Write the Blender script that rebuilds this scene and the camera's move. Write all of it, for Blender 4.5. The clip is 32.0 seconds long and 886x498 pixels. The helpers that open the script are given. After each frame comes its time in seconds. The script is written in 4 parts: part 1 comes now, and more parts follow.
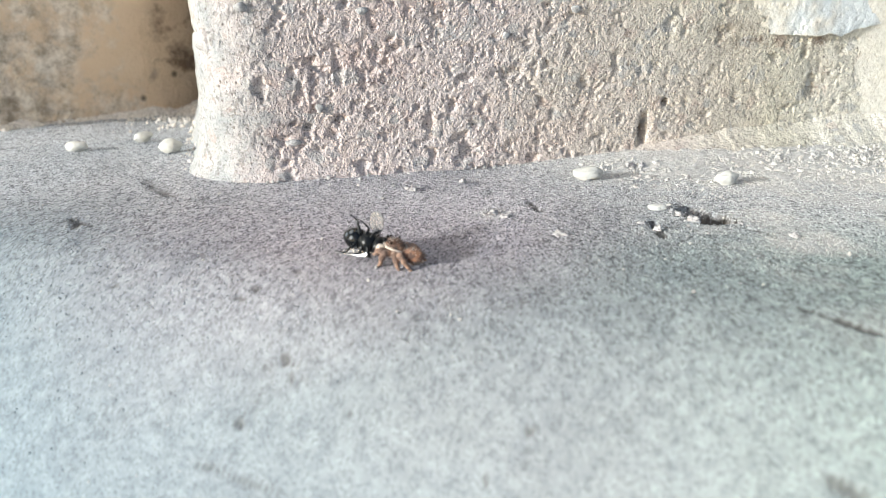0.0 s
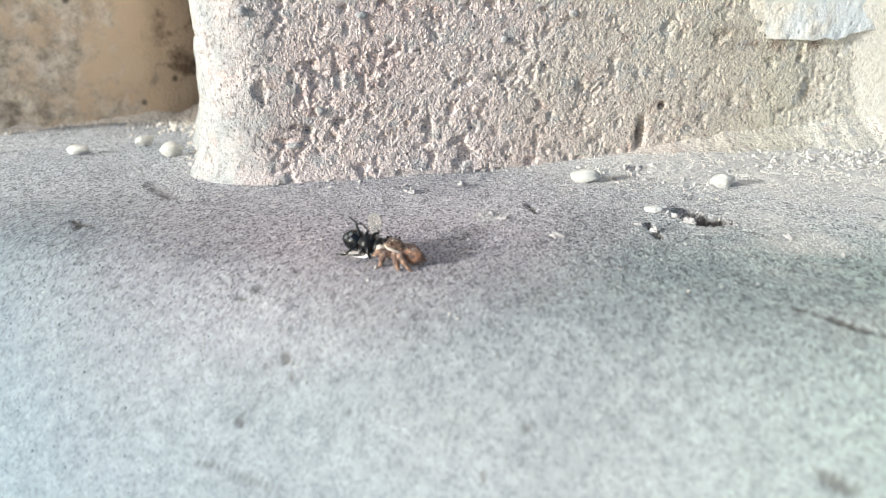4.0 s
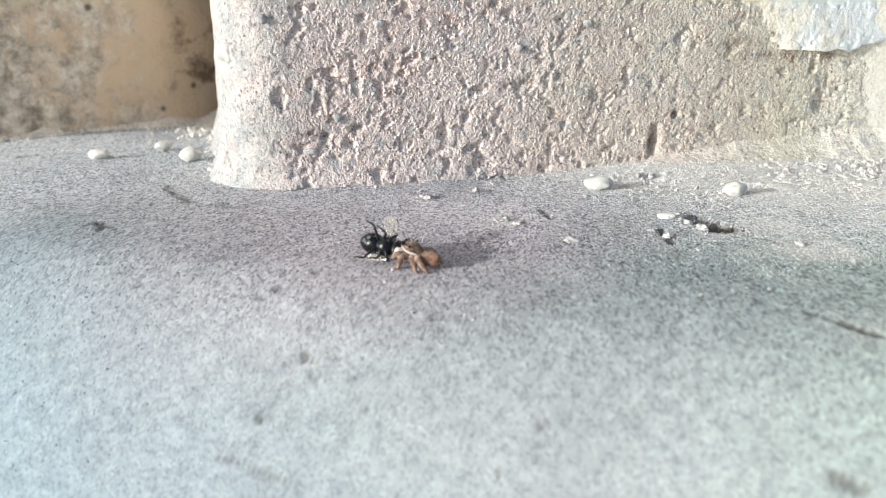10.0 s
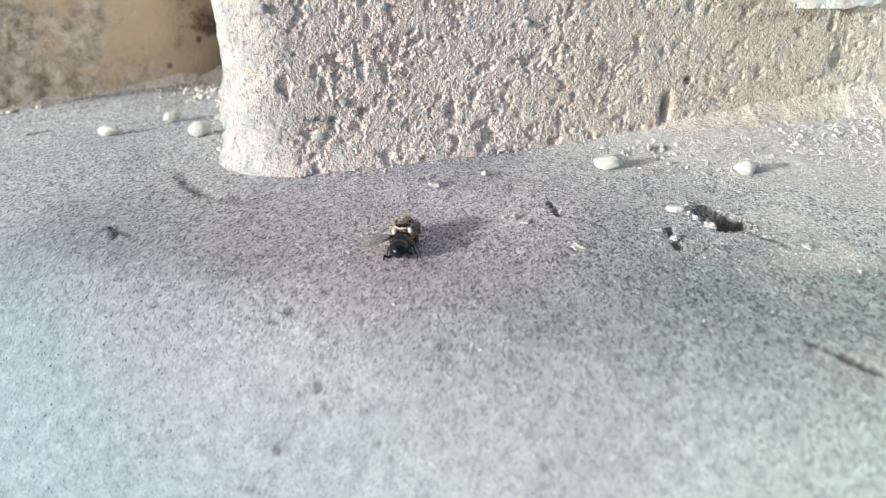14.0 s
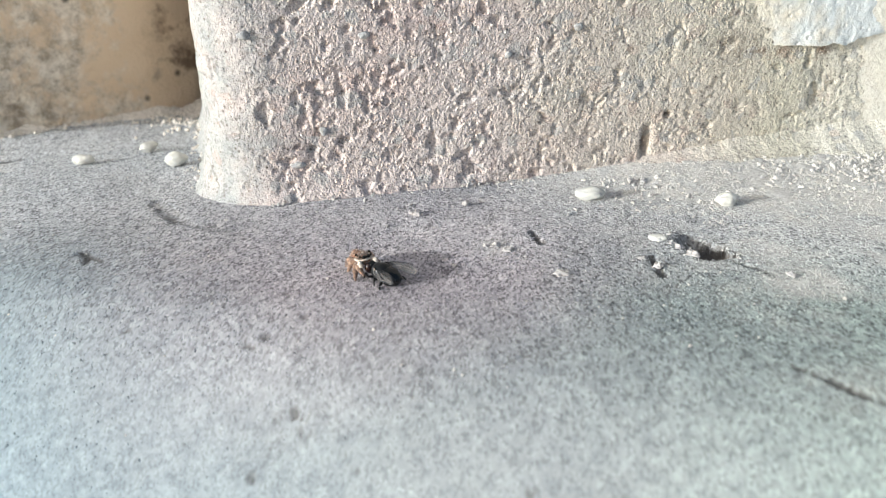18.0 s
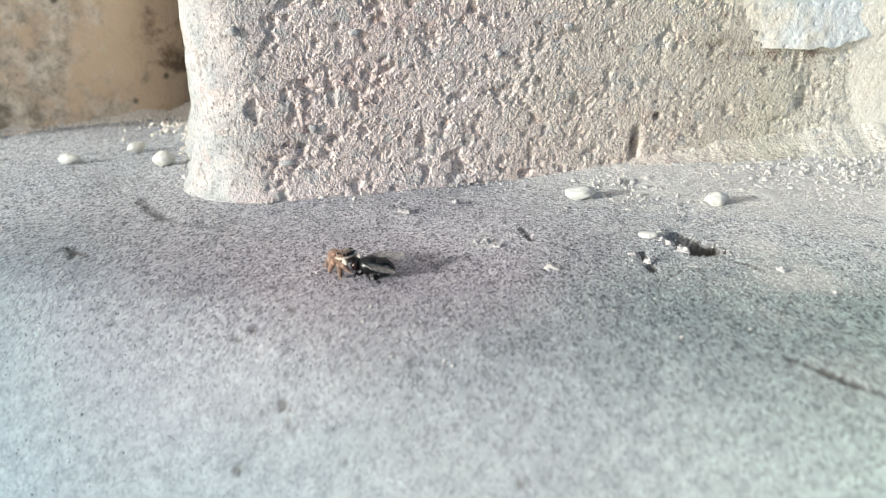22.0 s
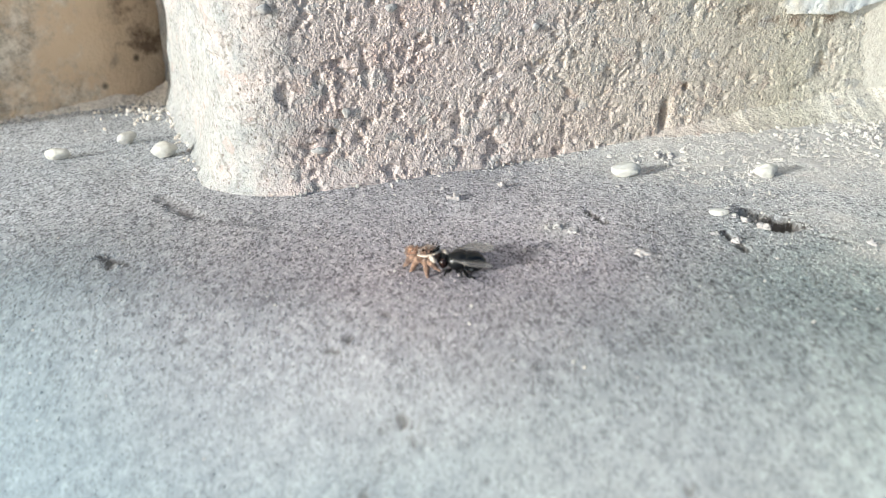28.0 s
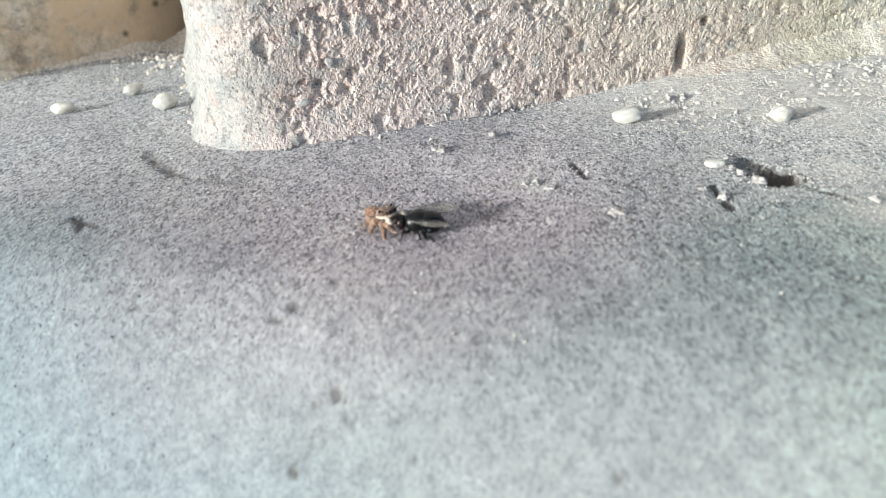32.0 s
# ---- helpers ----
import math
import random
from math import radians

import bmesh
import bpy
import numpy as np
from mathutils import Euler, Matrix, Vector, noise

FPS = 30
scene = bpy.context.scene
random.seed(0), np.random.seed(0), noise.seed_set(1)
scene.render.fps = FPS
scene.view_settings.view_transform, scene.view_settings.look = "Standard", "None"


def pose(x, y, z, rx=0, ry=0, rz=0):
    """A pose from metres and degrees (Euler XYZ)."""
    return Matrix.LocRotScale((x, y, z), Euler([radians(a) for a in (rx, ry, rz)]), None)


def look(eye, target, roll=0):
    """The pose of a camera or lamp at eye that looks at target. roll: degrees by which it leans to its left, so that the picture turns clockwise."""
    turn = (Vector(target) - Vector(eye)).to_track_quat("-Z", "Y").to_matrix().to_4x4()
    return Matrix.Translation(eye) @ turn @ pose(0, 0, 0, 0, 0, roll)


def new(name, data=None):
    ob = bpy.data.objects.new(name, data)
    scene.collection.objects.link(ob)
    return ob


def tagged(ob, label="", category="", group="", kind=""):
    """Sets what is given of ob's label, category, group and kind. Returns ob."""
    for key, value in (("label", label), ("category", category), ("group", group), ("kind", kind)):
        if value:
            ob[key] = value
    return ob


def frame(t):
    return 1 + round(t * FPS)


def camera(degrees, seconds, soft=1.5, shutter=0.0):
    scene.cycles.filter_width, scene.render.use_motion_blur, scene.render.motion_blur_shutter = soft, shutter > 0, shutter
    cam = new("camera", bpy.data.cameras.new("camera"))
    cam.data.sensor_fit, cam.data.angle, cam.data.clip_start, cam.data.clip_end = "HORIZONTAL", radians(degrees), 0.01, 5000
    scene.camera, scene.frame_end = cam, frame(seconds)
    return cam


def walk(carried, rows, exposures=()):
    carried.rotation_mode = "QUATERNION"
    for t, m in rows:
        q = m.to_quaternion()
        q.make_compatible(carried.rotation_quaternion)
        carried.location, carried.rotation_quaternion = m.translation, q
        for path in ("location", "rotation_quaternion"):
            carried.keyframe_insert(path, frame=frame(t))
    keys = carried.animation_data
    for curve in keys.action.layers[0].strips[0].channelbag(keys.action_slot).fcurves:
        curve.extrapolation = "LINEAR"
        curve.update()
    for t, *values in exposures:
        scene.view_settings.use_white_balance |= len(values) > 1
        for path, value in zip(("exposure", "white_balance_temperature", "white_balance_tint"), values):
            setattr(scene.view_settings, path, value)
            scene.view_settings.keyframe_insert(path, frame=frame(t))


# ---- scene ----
cam = camera(54.78, 32.0, 0.85)
PATH = [
    (0.0, pose(0.0052, -0.1196, 0.0431, 64.75, 3.82, -15.87)),
    (0.5, pose(0.0053, -0.1199, 0.0430, 64.80, 3.71, -15.96)),
    (1.0, pose(0.0055, -0.1201, 0.0437, 64.79, 4.01, -16.04)),
    (1.5, pose(0.0052, -0.1196, 0.0433, 64.84, 3.80, -16.05)),
    (2.0, pose(0.0056, -0.1195, 0.0437, 64.93, 3.90, -16.23)),
    (2.5, pose(0.0055, -0.1200, 0.0440, 65.00, 4.05, -16.26)),
    (3.0, pose(0.0053, -0.1200, 0.0433, 65.00, 3.90, -16.03)),
    (3.5, pose(0.0051, -0.1203, 0.0429, 65.06, 3.79, -15.94)),
    (5.5, pose(0.0045, -0.1217, 0.0439, 65.24, 4.07, -15.49)),
    (6.0, pose(0.0042, -0.1219, 0.0439, 65.17, 4.15, -15.08)),
    (6.5, pose(0.0044, -0.1222, 0.0445, 65.16, 4.39, -14.89)),
    (7.0, pose(0.0044, -0.1219, 0.0443, 65.20, 4.43, -14.75)),
    (7.5, pose(0.0042, -0.1218, 0.0441, 65.24, 4.32, -14.84)),
    (8.0, pose(0.0043, -0.1217, 0.0438, 65.23, 4.23, -14.90)),
    (8.5, pose(0.0040, -0.1223, 0.0434, 65.35, 4.10, -14.69)),
    (9.0, pose(0.0039, -0.1225, 0.0436, 65.41, 3.97, -14.77)),
    (9.5, pose(0.0038, -0.1229, 0.0433, 65.64, 3.79, -14.73)),
    (10.0, pose(0.0040, -0.1223, 0.0431, 65.86, 3.62, -15.02)),
    (10.5, pose(0.0037, -0.1217, 0.0421, 66.05, 3.18, -15.15)),
    (11.0, pose(0.0038, -0.1211, 0.0447, 64.74, 3.24, -15.31)),
    (11.5, pose(0.0033, -0.1197, 0.0497, 62.40, 4.20, -15.12)),
    (12.0, pose(0.0048, -0.1136, 0.0524, 59.82, 5.12, -15.50)),
    (12.5, pose(0.0034, -0.1151, 0.0576, 56.94, 5.20, -15.16)),
    (13.0, pose(0.0057, -0.1153, 0.0560, 57.36, 5.31, -14.72)),
    (13.5, pose(0.0076, -0.1177, 0.0562, 58.12, 5.54, -14.53)),
    (14.0, pose(0.0075, -0.1177, 0.0554, 58.59, 5.40, -14.51)),
    (14.5, pose(0.0079, -0.1182, 0.0564, 59.17, 5.58, -14.54)),
    (15.0, pose(0.0081, -0.1174, 0.0562, 59.90, 5.44, -14.94)),
    (15.5, pose(0.0079, -0.1180, 0.0560, 60.44, 5.37, -15.06)),
    (17.5, pose(0.0072, -0.1171, 0.0527, 61.46, 4.54, -15.70)),
    (18.0, pose(0.0068, -0.1172, 0.0526, 61.60, 4.30, -15.72)),
    (18.5, pose(0.0068, -0.1170, 0.0521, 61.72, 4.29, -15.91)),
    (19.0, pose(0.0067, -0.1169, 0.0514, 61.86, 4.12, -16.02)),
    (19.5, pose(0.0067, -0.1172, 0.0517, 62.01, 4.12, -16.06)),
    (20.0, pose(0.0067, -0.1170, 0.0514, 62.13, 3.98, -16.15)),
    (20.5, pose(0.0067, -0.1165, 0.0510, 62.25, 3.81, -16.30)),
    (21.0, pose(0.0066, -0.1162, 0.0504, 62.44, 3.67, -16.48)),
    (21.5, pose(0.0065, -0.1168, 0.0503, 62.50, 3.68, -16.50)),
    (22.0, pose(0.0063, -0.1177, 0.0502, 62.61, 3.74, -16.31)),
    (22.5, pose(0.0060, -0.1162, 0.0510, 62.31, 3.57, -16.21)),
    (23.0, pose(-0.0046, -0.1126, 0.0534, 61.63, 4.06, -17.00)),
    (23.5, pose(-0.0051, -0.1137, 0.0536, 61.70, 4.09, -18.83)),
    (24.0, pose(-0.0036, -0.1103, 0.0503, 61.65, 4.11, -19.17)),
    (24.5, pose(-0.0030, -0.1118, 0.0502, 61.91, 4.45, -18.61)),
    (26.5, pose(-0.0101, -0.0989, 0.0444, 62.72, 2.18, -23.87)),
    (27.0, pose(-0.0102, -0.0989, 0.0448, 62.94, 2.91, -23.48)),
    (27.5, pose(-0.0090, -0.1055, 0.0499, 62.75, 3.37, -23.04)),
    (28.0, pose(-0.0090, -0.1052, 0.0504, 60.24, 3.42, -22.77)),
    (28.5, pose(-0.0075, -0.1032, 0.0502, 59.91, 3.24, -22.76)),
    (29.0, pose(-0.0055, -0.1001, 0.0475, 59.60, 3.49, -22.48)),
    (29.5, pose(-0.0028, -0.1009, 0.0441, 59.34, 3.55, -21.45)),
    (30.0, pose(0.0005, -0.1021, 0.0433, 59.52, 4.05, -19.75)),
    (30.5, pose(0.0035, -0.0997, 0.0476, 59.07, 4.50, -20.15)),
    (31.0, pose(0.0041, -0.0998, 0.0496, 58.20, 5.39, -19.58)),
    (31.5, pose(0.0044, -0.1022, 0.0506, 56.71, 6.41, -18.71)),
    (32.0, pose(0.0048, -0.1051, 0.0504, 55.79, 6.85, -18.06)),
]
walk(cam, PATH, [(0.0, 1.08, 5800, 4.5), (10.5, 1.08, 5800, 4.5), (13.0, 1.02, 5800, 4.5), (32.0, 1.0, 5800, 3)])

# ---- world, sun, exposure ----
SUN_EL, SUN_AZ = radians(19.5), radians(12.0)
world = bpy.data.worlds.new("sky")
scene.world = world
world.use_nodes = True
wn = world.node_tree.nodes
sky = wn.new("ShaderNodeTexSky")
sky.sky_type, sky.sun_disc = "NISHITA", False
to_sun = Vector((-math.cos(SUN_EL) * math.cos(SUN_AZ), -math.cos(SUN_EL) * math.sin(SUN_AZ), math.sin(SUN_EL)))
sky.dust_density, sky.ozone_density, sky.air_density = 5.0, 1.0, 1.0
sky.sun_elevation, sky.sun_rotation = SUN_EL, math.atan2(to_sun.x, to_sun.y)
wn["Background"].inputs["Strength"].default_value = 0.088
world.node_tree.links.new(sky.outputs[0], wn["Background"].inputs["Color"])
sun = new("sun", bpy.data.lights.new("sun", "SUN"))
sun.data.energy, sun.data.angle, sun.data.color = 2.68, radians(0.5), (1.0, 0.955, 0.905)
sun.matrix_world = look(to_sun * 2.0, (0, 0, 0))
cam.data.dof.use_dof = True
cam.data.dof.focus_distance = 0.113
cam.data.dof.aperture_fstop = 38.0


# ---- materials ----
class Mat:
    """A node material with short helpers; coordinates are the object's, in metres."""

    def __init__(self, name, rough=0.8, metal=0.0):
        self.m = bpy.data.materials.new(name)
        self.m.use_nodes = True
        self.t = self.m.node_tree
        self.b = self.t.nodes["Principled BSDF"]
        self.b.inputs["Roughness"].default_value = rough
        self.b.inputs["Metallic"].default_value = metal
        self.co = self.t.nodes.new("ShaderNodeTexCoord").outputs["Object"]

    def put(self, a, b):
        if isinstance(a, bpy.types.NodeSocket):
            self.t.links.new(a, b)
        else:
            b.default_value = a

    def noise(self, scale, detail=4.0, rough=0.6, stretch=None):
        n = self.t.nodes.new("ShaderNodeTexNoise")
        n.inputs["Scale"].default_value, n.inputs["Detail"].default_value, n.inputs["Roughness"].default_value = scale, detail, rough
        co = self.co
        if stretch:
            mp = self.t.nodes.new("ShaderNodeMapping")
            mp.inputs["Scale"].default_value = stretch
            self.t.links.new(co, mp.inputs["Vector"])
            co = mp.outputs["Vector"]
        self.t.links.new(co, n.inputs["Vector"])
        return n.outputs["Fac"]

    def cells(self, scale, feature="F1", out="Distance"):
        n = self.t.nodes.new("ShaderNodeTexVoronoi")
        n.feature = feature
        n.inputs["Scale"].default_value = scale
        self.t.links.new(self.co, n.inputs["Vector"])
        return n.outputs[out]

    def salt(self, scale, stretch=(1.0, 1.0, 1.0), turn=0.0):
        """A random value for each small grain."""
        v, mp, sep = self.t.nodes.new("ShaderNodeTexVoronoi"), self.t.nodes.new("ShaderNodeMapping"), self.t.nodes.new("ShaderNodeSeparateColor")
        v.inputs["Scale"].default_value, mp.inputs["Scale"].default_value = scale, stretch
        mp.vector_type, mp.inputs["Rotation"].default_value = "TEXTURE", (0.0, 0.0, turn)
        for a, b in ((self.co, mp.inputs["Vector"]), (mp.outputs["Vector"], v.inputs["Vector"]), (v.outputs["Color"], sep.inputs[0])):
            self.t.links.new(a, b)
        return sep.outputs[0]

    def lumps(self, scale, bend):
        """Rounded grains of uneven size, their cells bent by a noise."""
        n, v = self.t.nodes.new("ShaderNodeTexNoise"), self.t.nodes.new("ShaderNodeTexVoronoi")
        n.inputs["Scale"].default_value, n.inputs["Detail"].default_value = bend, 3.0
        mul, add = self.t.nodes.new("ShaderNodeVectorMath"), self.t.nodes.new("ShaderNodeVectorMath")
        mul.operation, add.operation, v.feature = "SCALE", "ADD", "SMOOTH_F1"
        mul.inputs["Scale"].default_value = 0.9 / bend
        v.inputs["Scale"].default_value, v.inputs["Smoothness"].default_value = scale, 0.25
        for a, b in ((self.co, n.inputs["Vector"]), (n.outputs["Color"], mul.inputs[0]), (mul.outputs[0], add.inputs[0]), (self.co, add.inputs[1]), (add.outputs[0], v.inputs["Vector"])):
            self.t.links.new(a, b)
        return self.math("SUBTRACT", 1.0, v.outputs["Distance"])

    def ramp(self, fac, *stops):
        n = self.t.nodes.new("ShaderNodeValToRGB")
        e = n.color_ramp.elements
        while len(e) < len(stops):
            e.new(0.5)
        for el, (p, c) in zip(e, stops):
            el.position = p
            el.color = (*c, 1.0) if isinstance(c, tuple) else (c, c, c, 1.0)
        self.put(fac, n.inputs["Fac"])
        return n.outputs["Color"]

    def mix(self, fac, a, b, kind="MIX"):
        n = self.t.nodes.new("ShaderNodeMix")
        n.data_type, n.blend_type = "RGBA", kind
        self.put(fac, n.inputs["Factor"])
        for v, s in ((a, n.inputs[6]), (b, n.inputs[7])):
            self.put((*v, 1.0) if isinstance(v, tuple) else v, s)
        return n.outputs[2]

    def math(self, op, a, b=0.0):
        n = self.t.nodes.new("ShaderNodeMath")
        n.operation = op
        self.put(a, n.inputs[0])
        self.put(b, n.inputs[1])
        return n.outputs[0]

    def island(self):
        return self.t.nodes.new("ShaderNodeNewGeometry").outputs["Random Per Island"]

    def attr(self, name):
        n = self.t.nodes.new("ShaderNodeAttribute")
        n.attribute_name = name
        return n.outputs["Fac"]

    def axis(self, k):
        n = self.t.nodes.new("ShaderNodeSeparateXYZ")
        self.t.links.new(self.co, n.inputs[0])
        return n.outputs[k]

    def color(self, c):
        self.put((*c, 1.0) if isinstance(c, tuple) else c, self.b.inputs["Base Color"])
        return self

    def bump(self, height, dist, strength=1.0):
        n = self.t.nodes.new("ShaderNodeBump")
        n.inputs["Strength"].default_value, n.inputs["Distance"].default_value = strength, dist
        self.t.links.new(height, n.inputs["Height"])
        old = self.b.inputs["Normal"]
        if old.is_linked:
            self.t.links.new(old.links[0].from_socket, n.inputs["Normal"])
        self.t.links.new(n.outputs[0], old)
        return self

    def set(self, **kw):
        for k, v in kw.items():
            self.b.inputs[k.replace("_", " ")].default_value = v
        return self


def cement_material(name="cement", loose=False):
    m = Mat(name, 0.88)
    # outer tone painted dark to hold down the sunlit rounded front
    base = m.ramp(m.noise(70, 5, 0.6), (0.3, (0.238, 0.254, 0.267)), (0.7, (0.276, 0.295, 0.309)))
    base = m.mix(m.ramp(m.noise(18, 4), (0.42, 0.0), (0.62, 0.3)), base, (0.31, 0.33, 0.32))
    x, y, soft = m.axis(0), m.axis(1), m.math("MULTIPLY", m.noise(25, 3), 0.3)
    # lens colour shading painted into the cement: mauve middle, green right, blue left
    wide, deep = m.math("MULTIPLY", m.math("SUBTRACT", x, 0.024), 19.0), m.math("MULTIPLY", m.math("ADD", y, 0.026), 29.0)
    ring = m.math("ADD", m.math("ADD", m.math("MULTIPLY", wide, wide), m.math("MULTIPLY", deep, deep)), soft)
    base = m.mix(m.ramp(ring, (0.15, 1.0), (0.95, 0.0)), base, m.ramp(m.noise(90, 4), (0.3, (0.366, 0.326, 0.342)), (0.7, (0.418, 0.372, 0.388))))
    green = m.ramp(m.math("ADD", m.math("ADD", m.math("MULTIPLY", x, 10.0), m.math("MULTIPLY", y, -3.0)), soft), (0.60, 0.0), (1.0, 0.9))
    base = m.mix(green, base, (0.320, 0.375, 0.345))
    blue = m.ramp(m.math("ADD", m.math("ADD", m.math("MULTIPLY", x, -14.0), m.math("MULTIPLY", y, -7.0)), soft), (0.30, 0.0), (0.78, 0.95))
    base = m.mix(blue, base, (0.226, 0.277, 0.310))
    # paler towards the wall: brightness painted in for the slope's weak light
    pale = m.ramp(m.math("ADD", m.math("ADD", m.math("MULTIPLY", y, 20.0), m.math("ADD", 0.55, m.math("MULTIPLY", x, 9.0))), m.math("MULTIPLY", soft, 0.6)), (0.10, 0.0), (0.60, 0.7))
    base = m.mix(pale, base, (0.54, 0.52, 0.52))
    # paler at the left back: brightness painted over the dim slope
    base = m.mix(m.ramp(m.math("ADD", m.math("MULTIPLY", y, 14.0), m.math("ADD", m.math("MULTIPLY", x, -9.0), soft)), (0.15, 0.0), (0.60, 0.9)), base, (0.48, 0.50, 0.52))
    # paler to the right: pale dust with extra brightness painted in
    pale_right = m.ramp(m.math("ADD", m.math("ADD", m.math("MULTIPLY", x, 10.0), m.math("MULTIPLY", y, 6.0)), soft), (0.46, 0.0), (0.80, 0.85))
    base = m.mix(pale_right, base, (0.58, 0.58, 0.56))
    # sand grains of the cement, lighter and darker, and the dark pores between them
    grain = m.island() if loose else m.salt(4300, (1.0, 2.2, 1.0), radians(-20))
    if loose:
        speck = m.ramp(grain, (0.0, (0.22, 0.21, 0.21)), (0.25, (0.55, 0.54, 0.55)), (0.5, (0.95, 0.95, 0.95)), (0.8, (1.08, 1.08, 1.08)), (1.0, (1.30, 1.30, 1.30)))
    else:
        speck = m.ramp(grain, (0.0, (0.26, 0.25, 0.25)), (0.22, (0.58, 0.57, 0.58)), (0.45, (0.98, 0.98, 0.98)), (0.78, (1.10, 1.10, 1.10)), (1.0, (1.50, 1.50, 1.50)))
    worn = m.ramp(m.math("ADD", m.math("MULTIPLY", m.math("ADD", m.math("MULTIPLY", x, 0.6), m.math("MULTIPLY", y, 0.8)), 20.0), m.math("ADD", 0.72, soft)), (0.08, 0.33), (0.66, 1.0))
    speck = m.mix(worn, (0.97, 0.97, 0.97), speck)
    dust = m.attr("dust")
    chalk = m.ramp(m.noise(1700, 5, 0.75), (0.36, (0.30, 0.275, 0.25)), (0.44, (0.56, 0.53, 0.485)), (0.62, (0.70, 0.675, 0.63)))
    col = m.mix(1.0, base, speck, "MULTIPLY")
    col = m.mix(1.0, col, m.ramp(m.noise(620, 3, 0.6), (0.34, (0.86, 0.86, 0.87)), (0.62, (1.08, 1.08, 1.07))), "MULTIPLY")
    col = m.mix(m.ramp(m.cells(430), (0.0, 0.6), (0.07, 0.0)), col, (0.10, 0.095, 0.095))
    col = m.mix(dust, col, chalk)
    # pits and scratches darkened: brown dirt with their shade painted in
    col = m.mix(m.attr("dirt_shade"), col, (0.062, 0.052, 0.045))
    m.color(col)
    m.bump(m.noise(260, 3, 0.6), 0.00020, 0.6).bump(m.math("MULTIPLY", m.noise(1900, 3, 0.7, (1.0, 0.6, 1.0)), worn), 0.00014)
    return m.m


def brick_material(name="rough_brick", loose=False):
    m = Mat(name, 0.92)
    big = m.noise(45, 4)
    base = m.ramp(big, (0.35, (0.62, 0.50, 0.455)), (0.5, (0.64, 0.55, 0.505)), (0.65, (0.66, 0.58, 0.535)))
    x = m.axis(0)
    warm = m.ramp(m.math("ADD", m.math("MULTIPLY", x, 4.5), m.math("MULTIPLY", m.noise(30, 4), 0.25)), (0.33, 0.0), (0.56, 1.0))
    base = m.mix(warm, base, (0.60, 0.56, 0.45))
    rust = m.ramp(m.noise(75, 5, 0.65), (0.60, 0.0), (0.80, 0.25))
    base = m.mix(rust, base, (0.58, 0.42, 0.34))
    # corner and side painted darker grey to offset the full sun on them
    pale = m.ramp(m.math("ADD", m.math("MULTIPLY", x, 20.0), m.math("MULTIPLY", m.noise(160, 3), 0.5)), (0.30, 1.0), (0.55, 0.0))
    base = m.mix(pale, base, (0.35, 0.355, 0.345))
    limed = m.ramp(m.math("ADD", m.math("MULTIPLY", x, 9.0), m.math("MULTIPLY", m.noise(220, 4), 0.16)), (0.93, 0.0), (1.0, 0.9))
    base = m.mix(limed, base, (0.72, 0.68, 0.58))
    grit = m.noise(2600, 3, 0.7)
    col = m.mix(1.0, base, m.ramp(m.island() if loose else m.salt(1700), (0.0, (0.66, 0.64, 0.62)), (0.2, (0.94, 0.93, 0.93)), (0.7, (1.02, 1.02, 1.02)), (1.0, (1.10, 1.10, 1.10))), "MULTIPLY")
    col = m.mix(1.0, col, m.ramp(grit, (0.34, (0.62, 0.60, 0.58)), (0.44, (0.96, 0.96, 0.96)), (0.66, (1.08, 1.08, 1.08))), "MULTIPLY")
    # a few grey and reddish stones among the grains
    tint = m.salt(640)
    col = m.mix(m.ramp(tint, (0.90, 0.0), (0.93, 0.6)), col, (0.44, 0.43, 0.41))
    col = m.mix(m.ramp(tint, (0.03, 0.22), (0.05, 0.0)), col, (0.50, 0.33, 0.27))
    pores = m.ramp(m.cells(700), (0.10, 1.0), (0.17, 0.0))
    col = m.mix(m.math("MULTIPLY", pores, 0.85), col, (0.15, 0.125, 0.11))
    # brown stains, and shade painted into the notch and hole
    col = m.mix(m.attr("dirt_shade"), col, (0.20, 0.135, 0.09))
    m.color(col)
    m.bump(m.lumps(2600, 1000), 0.00012).bump(grit, 0.00016)
    return m.m


def mortar_material(name="mortar", tone=(0.64, 0.59, 0.50), pale=(0.72, 0.69, 0.62), low=0.58):
    m = Mat(name, 0.9)
    grit = m.noise(1800, 4, 0.65)
    col = m.ramp(m.noise(60, 5), (0.35, tone), (0.65, pale))
    col = m.mix(1.0, col, m.ramp(grit, (0.3, (low, 0.96 * low, 0.90 * low)), (0.5, (1.0, 1.0, 1.0)), (0.7, (1.1, 1.1, 1.1))), "MULTIPLY")
    m.color(col)
    m.bump(grit, 0.00025)
    return m.m


def patch_material():
    m = Mat("lime_patch", 0.85)
    grit = m.noise(1800, 4, 0.65)
    lime = m.ramp(m.noise(60, 5), (0.35, (0.66, 0.69, 0.68)), (0.65, (0.74, 0.765, 0.755)))
    raw = m.mix(1.0, (0.76, 0.70, 0.585), m.ramp(m.noise(760, 7, 0.72), (0.33, (0.5, 0.47, 0.45)), (0.5, (1.05, 1.05, 1.05))), "MULTIPLY")
    m.color(m.mix(m.attr("blend"), raw, lime))
    m.bump(grit, 0.0002).bump(m.ramp(m.cells(520), (0.06, 0.0), (0.22, 1.0)), 0.0002, 0.7)
    return m.m


